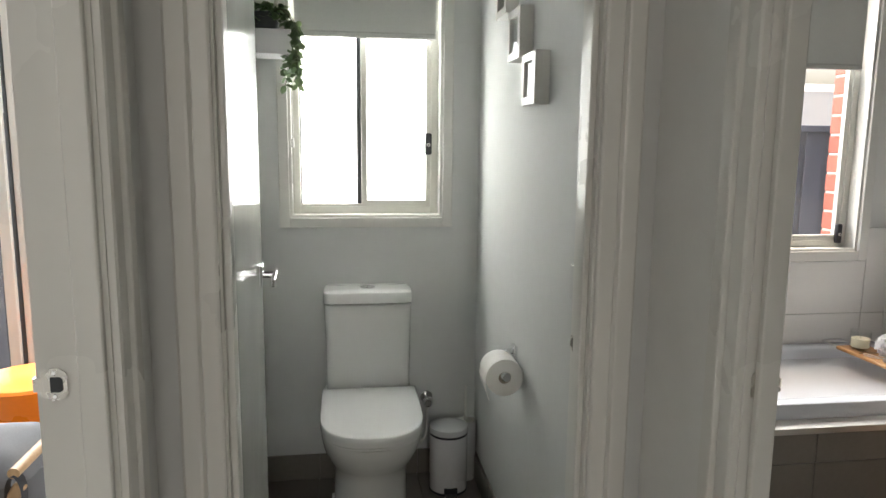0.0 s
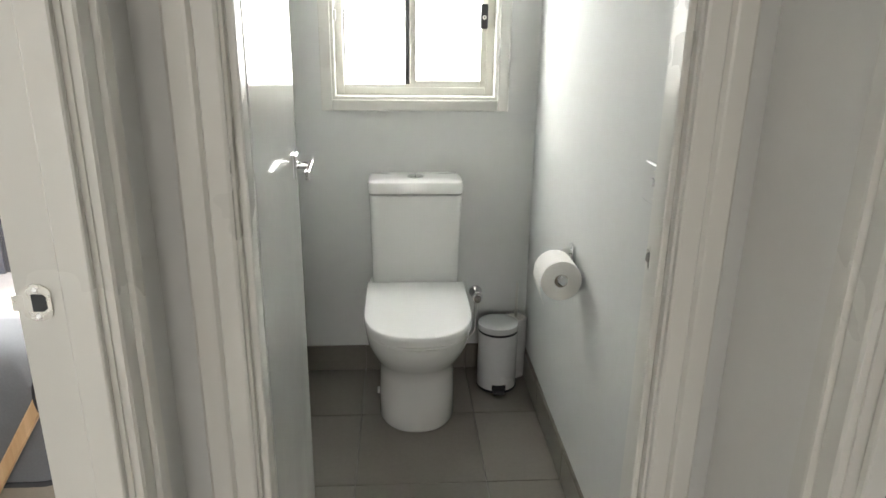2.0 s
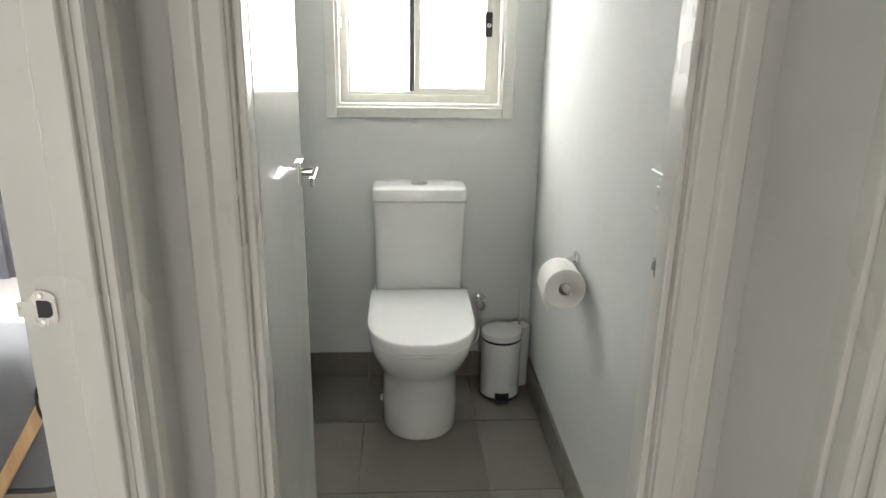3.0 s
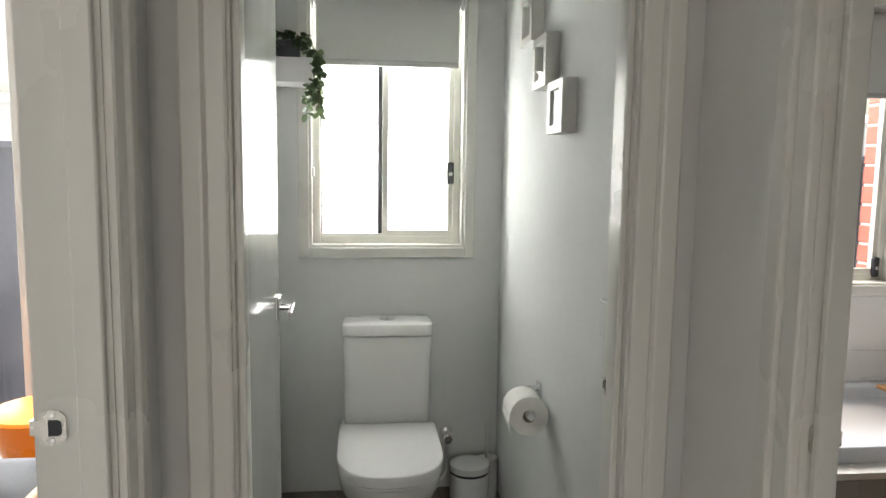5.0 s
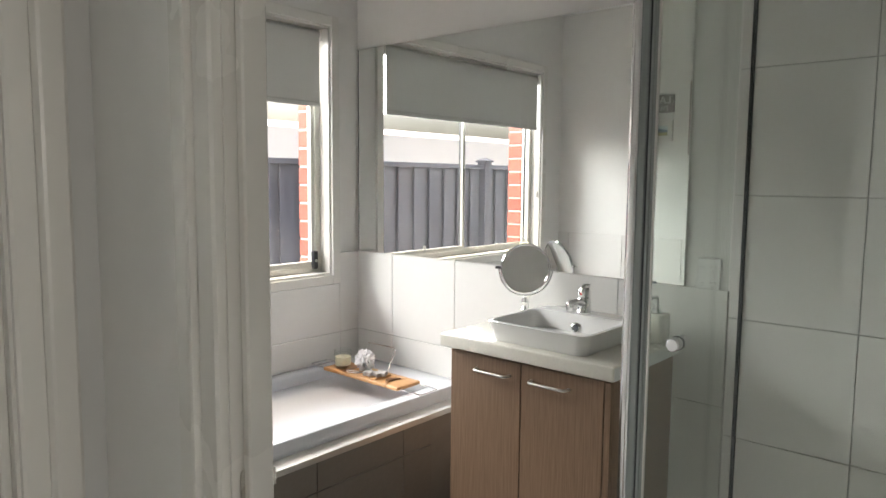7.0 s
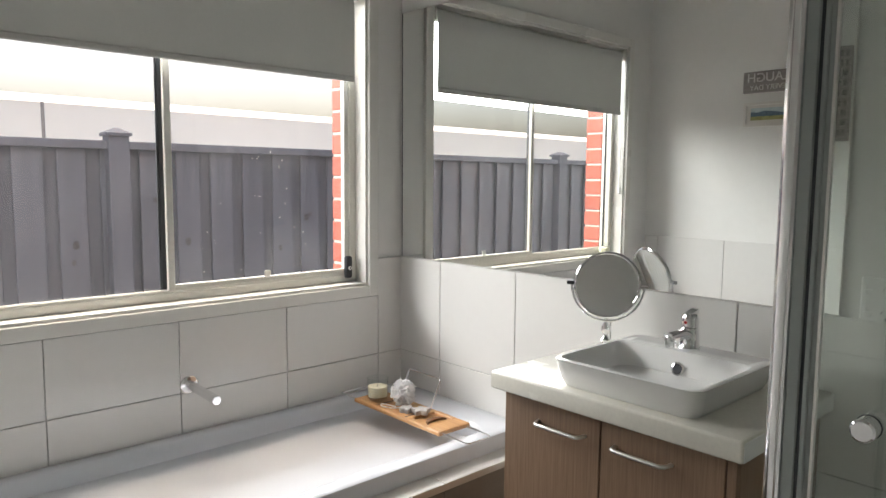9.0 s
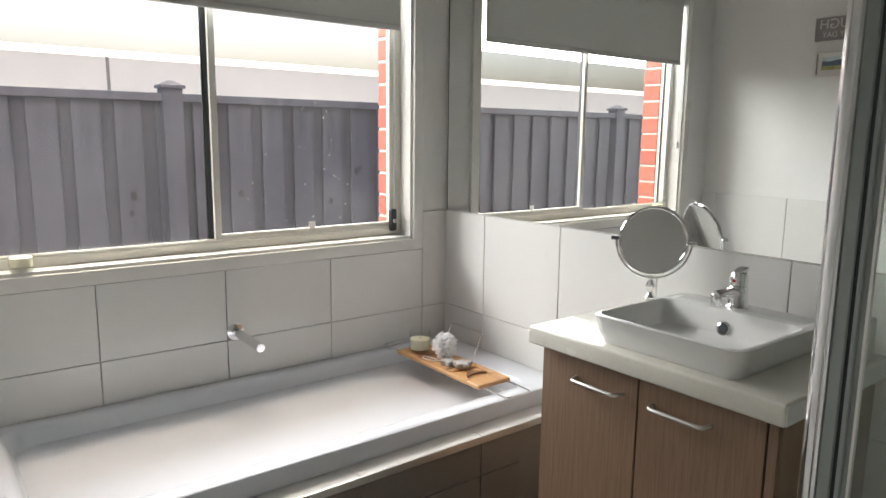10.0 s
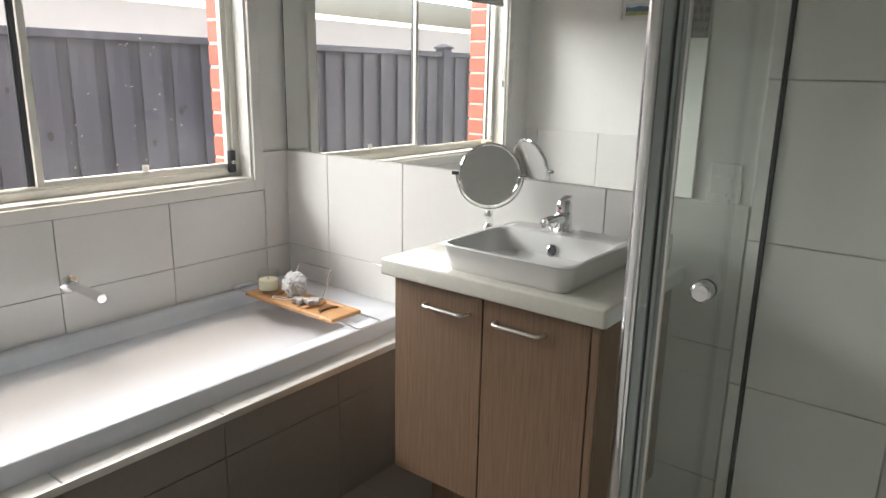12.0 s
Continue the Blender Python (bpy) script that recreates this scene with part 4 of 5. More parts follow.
for a, b, hy0 in ((1.4975, 1.7845, 1.61), (1.7885, 2.0755, 1.827)):
    dr = part("door", box(VX - 0.018, VX - 0.001, a, b, VZ0 + 0.002, VZ1 - 0.012, 0.0012), M_VANITY, van)
    part("handle", tube(arc_path([(VX - 0.018, hy0, 0.726), (VX - 0.046, hy0 + 0.006, 0.726), (VX - 0.046, hy0 + 0.131, 0.726), (VX - 0.018, hy0 + 0.137, 0.726)], 0.012), 0.0048, 10), M_SATIN, dr, "satin bow handle", smooth=True)
part("end_strip", box(VX - 0.016, VX - 0.001, VY0, 1.4945, VZ0, VZ1 - 0.012, 0.001), M_VANITY, van)
ct = thing("worktop", (3.38, 1.77, VZ1), "cream marbled laminate vanity top with rounded edge", "worktop")
part("end_edging", box(3.141, XE - 0.010, 1.4485, 1.4498, VZ1 + 0.004, 0.827), M_SEAT, ct, "pale edging strip on the cut end")
part("slab", box(3.137, XE - 0.009, 1.450, 2.098, VZ1 + 0.0005, 0.831, 0.007, 3), M_COUNTER, ct, smooth=True)

bas = thing("basin", (3.35, 1.73, 0.831), "white rectangular ceramic counter basin with chrome overflow", "basin")
Bx0, Bx1, By0, By1, Rz = 3.156, 3.540, 1.550, 1.925, 0.897
part("bowl", loft([
    rrect(Bx0 + 0.02, Bx1 - 0.01, By0 + 0.02, By1 - 0.02, 0.8312, 0.03), rrect(Bx0 + 0.012, Bx1 - 0.004, By0 + 0.012, By1 - 0.012, 0.845, 0.035), rrect(Bx0 + 0.002, Bx1, By0 + 0.002, By1 - 0.002, Rz - 0.006, 0.036), rrect(Bx0, Bx1, By0, By1, Rz - 0.002, 0.036), rrect(Bx0 + 0.003, Bx1 - 0.003, By0 + 0.003, By1 - 0.003, Rz, 0.034),
    rrect(Bx0 + 0.011, Bx1 - 0.098, By0 + 0.011, By1 - 0.011, Rz, 0.03), rrect(Bx0 + 0.016, Bx1 - 0.104, By0 + 0.016, By1 - 0.016, Rz - 0.006, 0.03), rrect(Bx0 + 0.030, Bx1 - 0.116, By0 + 0.035, By1 - 0.035, Rz - 0.055, 0.045), rrect(Bx0 + 0.06, Bx1 - 0.14, By0 + 0.07, By1 - 0.07, 0.836, 0.05), rrect(Bx0 + 0.13, Bx1 - 0.2, By0 + 0.14, By1 - 0.14, 0.833, 0.03)]), M_CERAMIC, bas, smooth=True)
ov = Vector((Bx1 - 0.112, 1.742, Rz - 0.040))
part("overflow_ring", tube_radii([(ov + Vector((-0.0005, 0, 0)), 0.0165), (ov + Vector((-0.0045, 0, 0)), 0.0165), (ov + Vector((-0.0055, 0, 0)), 0.0125), (ov + Vector((-0.003, 0, 0)), 0.011)], (-1, 0, 0.3), 24), M_CHROME, bas, "chrome overflow ring", smooth=True)
part("overflow_hole", tube_radii([(ov + Vector((-0.0020, 0, 0)), 0.0108), (ov + Vector((-0.0050, 0, 0)), 0.0108)], (-1, 0, 0.3), 20), M_RUBBER, bas)
part("waste", lathe([(0.022, 0.8335), (0.021, 0.837), (0.012, 0.8375)], 3.30, 1.735, 20), M_CHROME, bas, smooth=True)

# basin mixer
px_, py_ = 3.488, 1.748
tap = thing("basin_tap", (px_, py_, Rz), "chrome single lever basin mixer", "tap")
part("body", lathe([(0.027, Rz), (0.027, Rz + 0.004), (0.0245, Rz + 0.007), (0.0235, Rz + 0.03), (0.0225, Rz + 0.042), (0.0215, Rz + 0.050), (0.019, Rz + 0.054)], px_, py_, 24), M_CHROME, tap, smooth=True)
part("spout", loft([[(px_ - d, py_ + w_ * math.cos(2 * math.pi * k / 14), z + hh * math.sin(2 * math.pi * k / 14)) for k in range(14)] for d, w_, hh, z in ((0.0, 0.017, 0.016, Rz + 0.032), (0.04, 0.014, 0.012, Rz + 0.043), (0.08, 0.0125, 0.0095, Rz + 0.046), (0.103, 0.0125, 0.0095, Rz + 0.044))]), M_CHROME, tap, smooth=True)
part("aerator", lathe([(0.011, Rz + 0.020), (0.0125, Rz + 0.022), (0.0125, Rz + 0.043), (0.010, Rz + 0.047)], px_ - 0.094, py_, 18), M_CHROME, tap, smooth=True)
part("cap", lathe([(0.019, Rz + 0.0545), (0.022, Rz + 0.057), (0.0215, Rz + 0.076), (0.017, Rz + 0.086), (0.006, Rz + 0.089)], px_, py_, 24), M_CHROME, tap, smooth=True)
part("lever", loft([[(px_ + d, py_ + w_ * c, z + 0.0045 * s_) for c, s_ in ((1, -1), (1, 1), (-1, 1), (-1, -1))] for d, w_, z in ((-0.016, 0.008, Rz + 0.084), (0.006, 0.011, Rz + 0.089), (0.024, 0.010, Rz + 0.093))]), M_CHROME, tap, smooth=True)
part("indicator", tube_radii([((px_ - 0.0213, py_, Rz + 0.068), 0.004), ((px_ - 0.0228, py_, Rz + 0.068), 0.0035)], (-1, 0, 0), 12), M_REDDOT, tap, "red hot-cold dot")

# shaving mirror on a stand
sx_, sy_, sz_ = 3.495, 1.998, 1.027
sm = thing("makeup_mirror", (sx_, sy_, 0.831), "round chrome pedestal make-up mirror on vanity top", "mirror")
part("base", lathe([(0.055, 0.8312), (0.055, 0.835), (0.048, 0.839), (0.02, 0.843), (0.008, 0.848)], sx_, sy_, 32), M_CHROME, sm, smooth=True)
part("stem", lathe([(0.007, 0.846), (0.006, 0.855), (0.013, 0.866), (0.0145, 0.874), (0.006, 0.886), (0.006, 0.890), (0.013, 0.900), (0.014, 0.908), (0.006, 0.922), (0.004, 0.938)], sx_, sy_, 18), M_CHROME, sm, smooth=True)
nrm = Vector((-0.897, -0.387, 0.216)).normalized()
ea = nrm.cross(Vector((0, 0, 1))).normalized()
eb = ea.cross(nrm).normalized()
C = Vector((sx_, sy_, sz_))


def circ(r, off, n=40, a0=0.0, a1=360.0, cl=True):
    return [C + nrm * off + r * (math.cos(radians(a0 + (a1 - a0) * k / (n if cl else n - 1))) * ea + math.sin(radians(a0 + (a1 - a0) * k / (n if cl else n - 1))) * eb) for k in range(n)]


part("yoke", tube(circ(0.0985, -0.004, 28, 180, 360, False), 0.0032, 8), M_CHROME, sm, smooth=True)
part("rim", tube(circ(0.088, 0, 40), 0.0055, 8, closed=True), M_CHROME, sm, smooth=True)
part("mirror_glass", loft([circ(0.085, -0.004), circ(0.085, 0.004)]), M_MIRROR, sm, "round mirror glass")
for s_ in (-1, 1):
    part("pivot", cyl_along(C + ea * s_ * 0.090, C + ea * s_ * 0.112, 0.0055, 10), M_BLACK if s_ > 0 else M_CHROME, sm)

# soap dispenser
so = thing("soap_dispenser", (3.52, 1.498, 0.831), "square cream soap dispenser with chrome pump", "soap dispenser")
part("bottle", box(3.487, 3.553, 1.466, 1.530, 0.8312, 0.925, 0.006, 2), M_COUNTER, so, smooth=True)
part("collar", lathe([(0.014, 0.925), (0.014, 0.94), (0.006, 0.942), (0.006, 0.972)], 3.52, 1.498, 16), M_CHROME, so, smooth=True)
part("pump", tube(arc_path([(3.52, 1.498, 0.965), (3.52, 1.498, 0.977), (3.477, 1.520, 0.975)], 0.008), 0.0055, 10), M_CHROME, so, smooth=True)

# wall mirror
wm = thing("wall_mirror", (XE, 2.25, 1.012), "large frameless wall mirror above vanity and bath", "mirror")
part("glass", box(XE - 0.0085, XE - 0.0005, 1.452, YN - 0.0125, 1.011, 1.944), M_MIRROR, wm)
part("polished_edge", boxes((XE - 0.0087, XE - 0.0003, 1.4505, 1.452, 1.0095, 1.9455), (XE - 0.0087, XE - 0.0003, 1.452, YN - 0.004, 1.944, 1.9455), (XE - 0.0087, XE - 0.0003, 1.452, YN - 0.004, 1.0095, 1.011)), M_SATIN, wm)
part("clip", box(XE - 0.011, XE - 0.0002, 1.545, 1.560, 1.003, 1.014, 0.001), M_RUBBER, wm, "small dark mirror clip")
part("silver_edge", box(XE - 0.0088, XE - 0.0003, YN - 0.0155, YN - 0.0125, 1.011, 1.944), M_RUBBER, wm, "dark exposed silvering edge")

# power point
gp = thing("power_point", (XE, 1.37, 1.05), "white vertical double power point on wall", "power point")
part("plate", box(XE - 0.010, XE - 0.0005, 1.334, 1.410, 0.992, 1.106, 0.003), M_SEAT, gp)
for zc in (1.073, 1.023):
    part("rocker", box(XE - 0.015, XE - 0.010, 1.384, 1.400, zc - 0.006, zc + 0.006, 0.002), M_SEAT, gp)
    for oy, oz, tilt in ((0.008, 0.006, 0.5), (-0.008, 0.006, -0.5), (0.0, -0.009, 0)):
        bm = box(XE - 0.0106, XE - 0.0098, -0.0011, 0.0011, -0.0042, 0.0042)
        bmesh.ops.rotate(bm, verts=bm.verts, cent=(XE, 0, 0), matrix=Matrix.Rotation(tilt, 3, "X"))
        bmesh.ops.translate(bm, verts=bm.verts, vec=(0, 1.358 + oy, zc + oz))
        part("socket_slot", bm, M_RUBBER, gp)

# shower enclosure
SX, SY = 2.965, 1.285
shw = thing("shower_enclosure", (3.29, 0.85, 0), "framed glass shower enclosure with chrome corner post", "shower")
part("tray", boxes((SX - 0.02, XE - 0.009, YS + 0.001, SY + 0.02, 0.0, 0.05, 0.004), (SX - 0.02, SX + 0.03, YS + 0.001, SY + 0.02, 0.05, 0.085, 0.004), (SX + 0.03, XE - 0.009, SY - 0.03, SY + 0.02, 0.05, 0.085, 0.004)), M_SHTRAY, shw)
part("corner_post", loft([rrect(SX - 0.012, SX + 0.018, SY + 0.030, SY + 0.058, z, 0.012) for z in (0.085, 1.95)]), M_CHROME, shw, "rounded chrome post", smooth=True)
part("post_channel", box(SX - 0.008, SX + 0.014, SY + 0.012, SY + 0.0305, 0.085, 1.95, 0.002), M_POST, shw, "grey-green anodised channel")
part("post_seal", box(SX - 0.004, SX + 0.010, SY + 0.006, SY + 0.012, 0.085, 1.95), M_RUBBER, shw)
part("door_stile", boxes((SX - 0.009, SX + 0.009, SY - 0.002, SY + 0.006, 0.09, 1.94, 0.002), (SX - 0.005, SX + 0.005, SY - 0.008, SY - 0.002, 0.09, 1.94)), M_POST, shw)
part("stile_seal", box(SX - 0.004, SX + 0.004, SY - 0.012, SY - 0.008, 0.09, 1.94), M_SATIN, shw)
part("side_pane", box(SX + 0.018, XE - 0.014, SY + 0.022, SY + 0.027, 0.085, 1.95), M_SHGLASS, shw).visible_shadow = False
part("wall_channel", box(XE - 0.020, XE - 0.0085, SY - 0.024, SY - 0.012, 0.085, 1.95, 0.002), M_RUBBER, shw, "dark wall channel")
sd = part("shower_door", box(SX - 0.0025, SX + 0.0025, YS + 0.03, SY - 0.012, 0.095, 1.94), M_SHGLASS, shw)
sd.visible_shadow = False
part("knob", cyl_along((SX - 0.0026, 1.203, 0.972), (SX - 0.034, 1.203, 0.972), 0.0165, 24, 0.003), M_CHROME, sd, smooth=True)
part("knob", cyl_along((SX + 0.0026, 1.203, 0.972), (SX + 0.034, 1.203, 0.972), 0.0165, 24, 0.003), M_CHROME, sd, smooth=True)
part("knob_seal", cyl_along((SX - 0.004, 1.203, 0.972), (SX - 0.0026, 1.203, 0.972), 0.0175, 24), M_RUBBER, sd)
part("rail", boxes((SX - 0.012, SX + 0.012, YS + 0.001, SY + 0.058, 1.95, 1.985, 0.003), (SX + 0.012, XE - 0.009, SY + 0.012, SY + 0.036, 1.95, 1.985, 0.003)), M_CHROME, shw)


# signs and picture on the wall, seen in the mirror
def letters(body, size, x, yc, zc, material, parent):
    cu = bpy.data.curves.new("lettering", "FONT")
    cu.body, cu.size, cu.align_x, cu.align_y, cu.extrude = body, size, "CENTER", "CENTER", 0.001
    tmp = bpy.data.objects.new("lettering", cu)
    me = bpy.data.meshes.new_from_object(tmp)
    bpy.data.objects.remove(tmp)
    me.transform(Matrix.Translation(Vector((x, yc, zc)) - ORIGIN[parent.name]) @ Matrix.Rotation(radians(90), 4, "Z") @ Matrix.Rotation(radians(90), 4, "X"))
    me.materials.clear()
    me.materials.append(material)
    o = new("lettering", me)
    o.parent = parent
    return o


lg = thing("laugh_sign", (XB, 2.395, 1.81), "weathered grey timber sign reading laugh every day", "sign")
part("board", box(XB + 0.0005, XB + 0.014, 2.272, 2.515, 1.757, 1.862, 0.002), M_SIGN, lg)
letters("LAUGH", 0.062, XB + 0.0155, 2.393, 1.829, M_LETTER, lg)
letters("EVERY DAY", 0.034, XB + 0.0155, 2.393, 1.781, M_LETTER, lg)
fp = thing("framed_picture", (XB, 2.39, 1.65), "white framed landscape picture of hills and grass", "picture")
part("frame", boxes((XB + 0.0005, XB + 0.02, 2.275, 2.288, 1.590, 1.710), (XB + 0.0005, XB + 0.02, 2.492, 2.505, 1.590, 1.710), (XB + 0.0005, XB + 0.02, 2.288, 2.492, 1.590, 1.603), (XB + 0.0005, XB + 0.02, 2.288, 2.492, 1.697, 1.710)), M_FRAME, fp)
part("mount", box(XB + 0.001, XB + 0.006, 2.288, 2.492, 1.603, 1.697), M_FRAME, fp)
part("picture", box(XB + 0.0062, XB + 0.008, 2.308, 2.472, 1.622, 1.682), M_SKYP, fp, "hazy sky")
part("hills", loft([[(xx, 2.308, 1.640), (xx, 2.308, 1.655), (xx, 2.35, 1.662), (xx, 2.40, 1.668), (xx, 2.44, 1.660), (xx, 2.472, 1.664), (xx, 2.472, 1.640)] for xx in (XB + 0.0081, XB + 0.0088)]), M_HILL, fp, "blue hills")
part("meadow", box(XB + 0.0081, XB + 0.009, 2.308, 2.472, 1.622, 1.641), M_SAND, fp, "green-yellow meadow")
bs = thing("word_sign", (XB, 2.10, 1.72), "tall weathered grey board with rows of dark lettering", "sign")
part("board", box(XB + 0.0005, XB + 0.014, 2.020, 2.180, 1.505, 1.935, 0.002), M_SIGN, bs)
rnd = random.Random(3)
for i in range(9):
    zc = 1.905 - i * 0.045
    yy = 2.035
    while yy < 2.155:
        w_ = rnd.uniform(0.010, 0.022)
        part("letter_bar", box(XB + 0.0142, XB + 0.0152, yy, yy + w_, zc - 0.013, zc + 0.013), M_DKLETTER, bs)
        yy += w_ + 0.012

# ---- laundry ----
gd = thing("glass_door", (0.06, YN, 0), "white framed sliding glass door in laundry", "door", kind="structure")
part("door_frame", ring_frame(-0.62, 0.74, 3.06, 3.15, 0.0, 2.12, 0.04), M_TRIM, gd)
sl = part("stile", box(0.010, 0.048, 3.065, 3.085, 0.04, 2.08, 0.002), M_TRIM, gd)
part("stile", box(0.060, 0.085, 3.09, 3.11, 0.04, 2.08, 0.002), M_TRIM, gd)
part("seal", box(0.048, 0.060, 3.088, 3.094, 0.04, 2.08), M_RUBBER, gd)
part("pane", box(-0.58, 0.010, 3.073, 3.078, 0.04, 2.08), M_GLASS, sl).visible_shadow = False
part("pane", box(0.085, 0.70, 3.098, 3.103, 0.04, 2.08), M_GLASS, sl).visible_shadow = False
part("mid_rail", box(0.085, 0.70, 3.108, 3.12, 1.14, 1.165, 0.002), M_SATIN, gd)
part("sill", box(-0.62, 0.74, 3.03, 3.17, -0.005, 0.012), M_RUBBER, gd)

# folding hamper
hm = thing("laundry_hamper", (0.42, 1.93, 0), "grey canvas laundry hamper on crossed wooden legs", "laundry hamper")
hx0, hx1, hy0, hy1 = 0.20, 0.62, 1.78, 2.10
part("bag", loft([rrect(hx0 + 0.07, hx1 - 0.07, hy0 + 0.03, hy1 - 0.03, 0.13, 0.03), rrect(hx0 + 0.05, hx1 - 0.05, hy0 + 0.015, hy1 - 0.015, 0.3, 0.04), rrect(hx0 + 0.03, hx1 - 0.03, hy0 + 0.01, hy1 - 0.01, 0.46, 0.04)]), M_LINEN, hm, "beige linen lower bag", smooth=True)
part("cover", loft([rrect(hx0 + 0.024, hx1 - 0.024, hy0 + 0.002, hy1 - 0.002, 0.45, 0.05), rrect(hx0 + 0.015, hx1 - 0.015, hy0, hy1, 0.60, 0.05), rrect(hx0 + 0.02, hx1 - 0.02, hy0 + 0.01, hy1 - 0.01, 0.68, 0.05), rrect(hx0 + 0.06, hx1 - 0.06, hy0 + 0.05, hy1 - 0.05, 0.72, 0.05), rrect(hx0 + 0.12, hx1 - 0.12, hy0 + 0.1, hy1 - 0.1, 0.735, 0.03)]), M_FABRIC, hm, "grey canvas cover", smooth=True)
part("piping", tube([Vector(p) for p in rrect(hx0 + 0.022, hx1 - 0.022, hy0 + 0.0, hy1 - 0.0, 0.452, 0.05)], 0.006, 6, closed=True), M_DKFAB, hm, smooth=True)
for y in (hy0 - 0.012, hy1 + 0.012):
    for s_ in (-1, 1):
        bm = box(-0.012, 0.012, y - 0.009, y + 0.009, -0.40, 0.40, 0.003)
        bmesh.ops.rotate(bm, verts=bm.verts, cent=(0, 0, 0), matrix=Matrix.Rotation(s_ * 0.52, 3, "Y"))
        bmesh.ops.translate(bm, verts=bm.verts, vec=(0.41, 0.001 * s_, 0.353))
        part("leg", bm, M_BEECH, hm, "pale wooden leg")
for x in (hx0 + 0.005, hx1 - 0.02):
    part("top_rail", cyl_along((x, hy0 - 0.02, 0.728), (x, hy1 + 0.02, 0.728), 0.012, 12), M_BEECH, hm, smooth=True)
part("strap", loft([[(hx1 - 0.02 + 0.016 * math.cos(a), hy0 - 0.03 + d, 0.68 + 0.045 * math.sin(a)) for a in [2 * math.pi * k / 16 for k in range(16)]] for d in (0.0, 0.03)], caps=False), M_DKFAB, hm, "dark webbing loop")

hm.scale = (1.0, 1.0, 0.95)

ors = thing("plastic_stool", (0.20, 2.78, 0), "orange moulded plastic stool with narrow waist", "stool")
part("shell", lathe([(0.16, 0.0), (0.165, 0.02), (0.135, 0.12), (0.105, 0.24), (0.10, 0.30), (0.115, 0.38), (0.15, 0.50), (0.17, 0.548), (0.16, 0.556), (0.06, 0.54)], 0.20, 2.78, 32), M_ORANGE, ors, smooth=True)
rc_ = thing("red_cloth", (0.40, 2.55, 0), "crumpled red cloth on laundry floor", "cloth")
bm = bmesh.new()
bmesh.ops.create_grid(bm, x_segments=18, y_segments=18, size=0.13)
for v in bm.verts:
    v.co = Vector((0.38 + v.co.x, 2.62 + v.co.y, 0.012 + 0.05 * abs(noise.noise(Vector((v.co.x * 16, v.co.y * 16, 2.0))))))
bmesh.ops.solidify(bm, geom=bm.faces[:], thickness=0.004)
part("fabric", bm, M_RED, rc_, smooth=True)

# ---- outside ----
setting("ground", boxes((-60, 60, YO, 120, -0.4, -0.16)), M_GROUND, "pale concrete and gravel ground outside", "ground")
YF = 4.62
fn = thing("fence", (2.5, YF, -0.16), "grey stained timber paling fence with capping rail", "fence")
plank_meshes = []
for w_ in (0.120, 0.130):
    bm = box(-w_ / 2, w_ / 2, -0.008, 0.008, 0, 1.61, 0.003)
    me = bpy.data.meshes.new("paling")
    bm.to_mesh(me)
    bm.free()
    me.materials.append(M_FENCE)
    plank_meshes.append(me)
for i in range(102):
    o = new("paling", plank_meshes[i % 2])
    o.parent = fn
    o.location = (-2.2 + i * 0.095 - 2.5 + random.uniform(-0.004, 0.004), 0.0 if i % 2 else 0.03, 0.0)
knot_rnd = random.Random(21)
for k in range(34):
    kx = -2.2 + 0.095 * (1 + 2 * knot_rnd.randrange(16, 42)) + knot_rnd.uniform(-0.035, 0.035)
    kz, kr = knot_rnd.uniform(0.35, 1.25), knot_rnd.uniform(0.008, 0.02)
    part("knot", loft([[(kx + g * kr * math.cos(a_), YF - y_, kz + g * kr * 1.5 * math.sin(a_)) for a_ in [2 * math.pi * j / 12 for j in range(12)]] for g, y_ in ((1.0, 0.0078), (0.8, 0.0105), (0.45, 0.0088))]), M_KNOT, fn, "dark timber knot")
part("capping_rail", box(-2.4, 7.5, YF - 0.055, YF + 0.05, 1.45, 1.49, 0.003), M_FENCE, fn)
part("rail", box(-2.4, 7.5, YF + 0.03, YF + 0.07, 1.30, 1.38), M_FENCE, fn)
part("rail", box(-2.4, 7.5, YF + 0.03, YF + 0.07, 0.10, 0.18), M_FENCE, fn)
for x in (0.63, 3.035, 5.44):
    p_ = part("post", box(x - 0.05, x + 0.05, YF - 0.075, YF + 0.02, -0.16, 1.515, 0.004), M_FENCE, fn)
    part("post_cap", loft([[(x - a, YF - 0.028 - a, z), (x + a, YF - 0.028 - a, z), (x + a, YF - 0.028 + a, z), (x - a, YF - 0.028 + a, z)] for a, z in ((0.06, 1.515), (0.06, 1.53), (0.01, 1.555))]), M_FENCE, p_)

nb = thing("neighbour_house", (4.0, 12.0, -0.16), "cream rendered neighbouring house wall beyond the fence", "house")
part("wall", box(-24, 30, 12.0, 18.0, -0.16, 2.35), M_RENDER, nb)
part("roof", loft([[(-24, 11.98, 2.35), (30, 11.98, 2.35), (30, 18.02, 2.35), (-24, 18.02, 2.35)], [(-21, 14.8, 2.75), (27, 14.8, 2.75), (27, 15.2, 2.75), (-21, 15.2, 2.75)]]), M_RENDER, nb)
part("pole", cyl_along((4.25, 11.4, -0.16), (4.25, 11.4, 2.3), 0.022, 10), M_ROOF, nb)

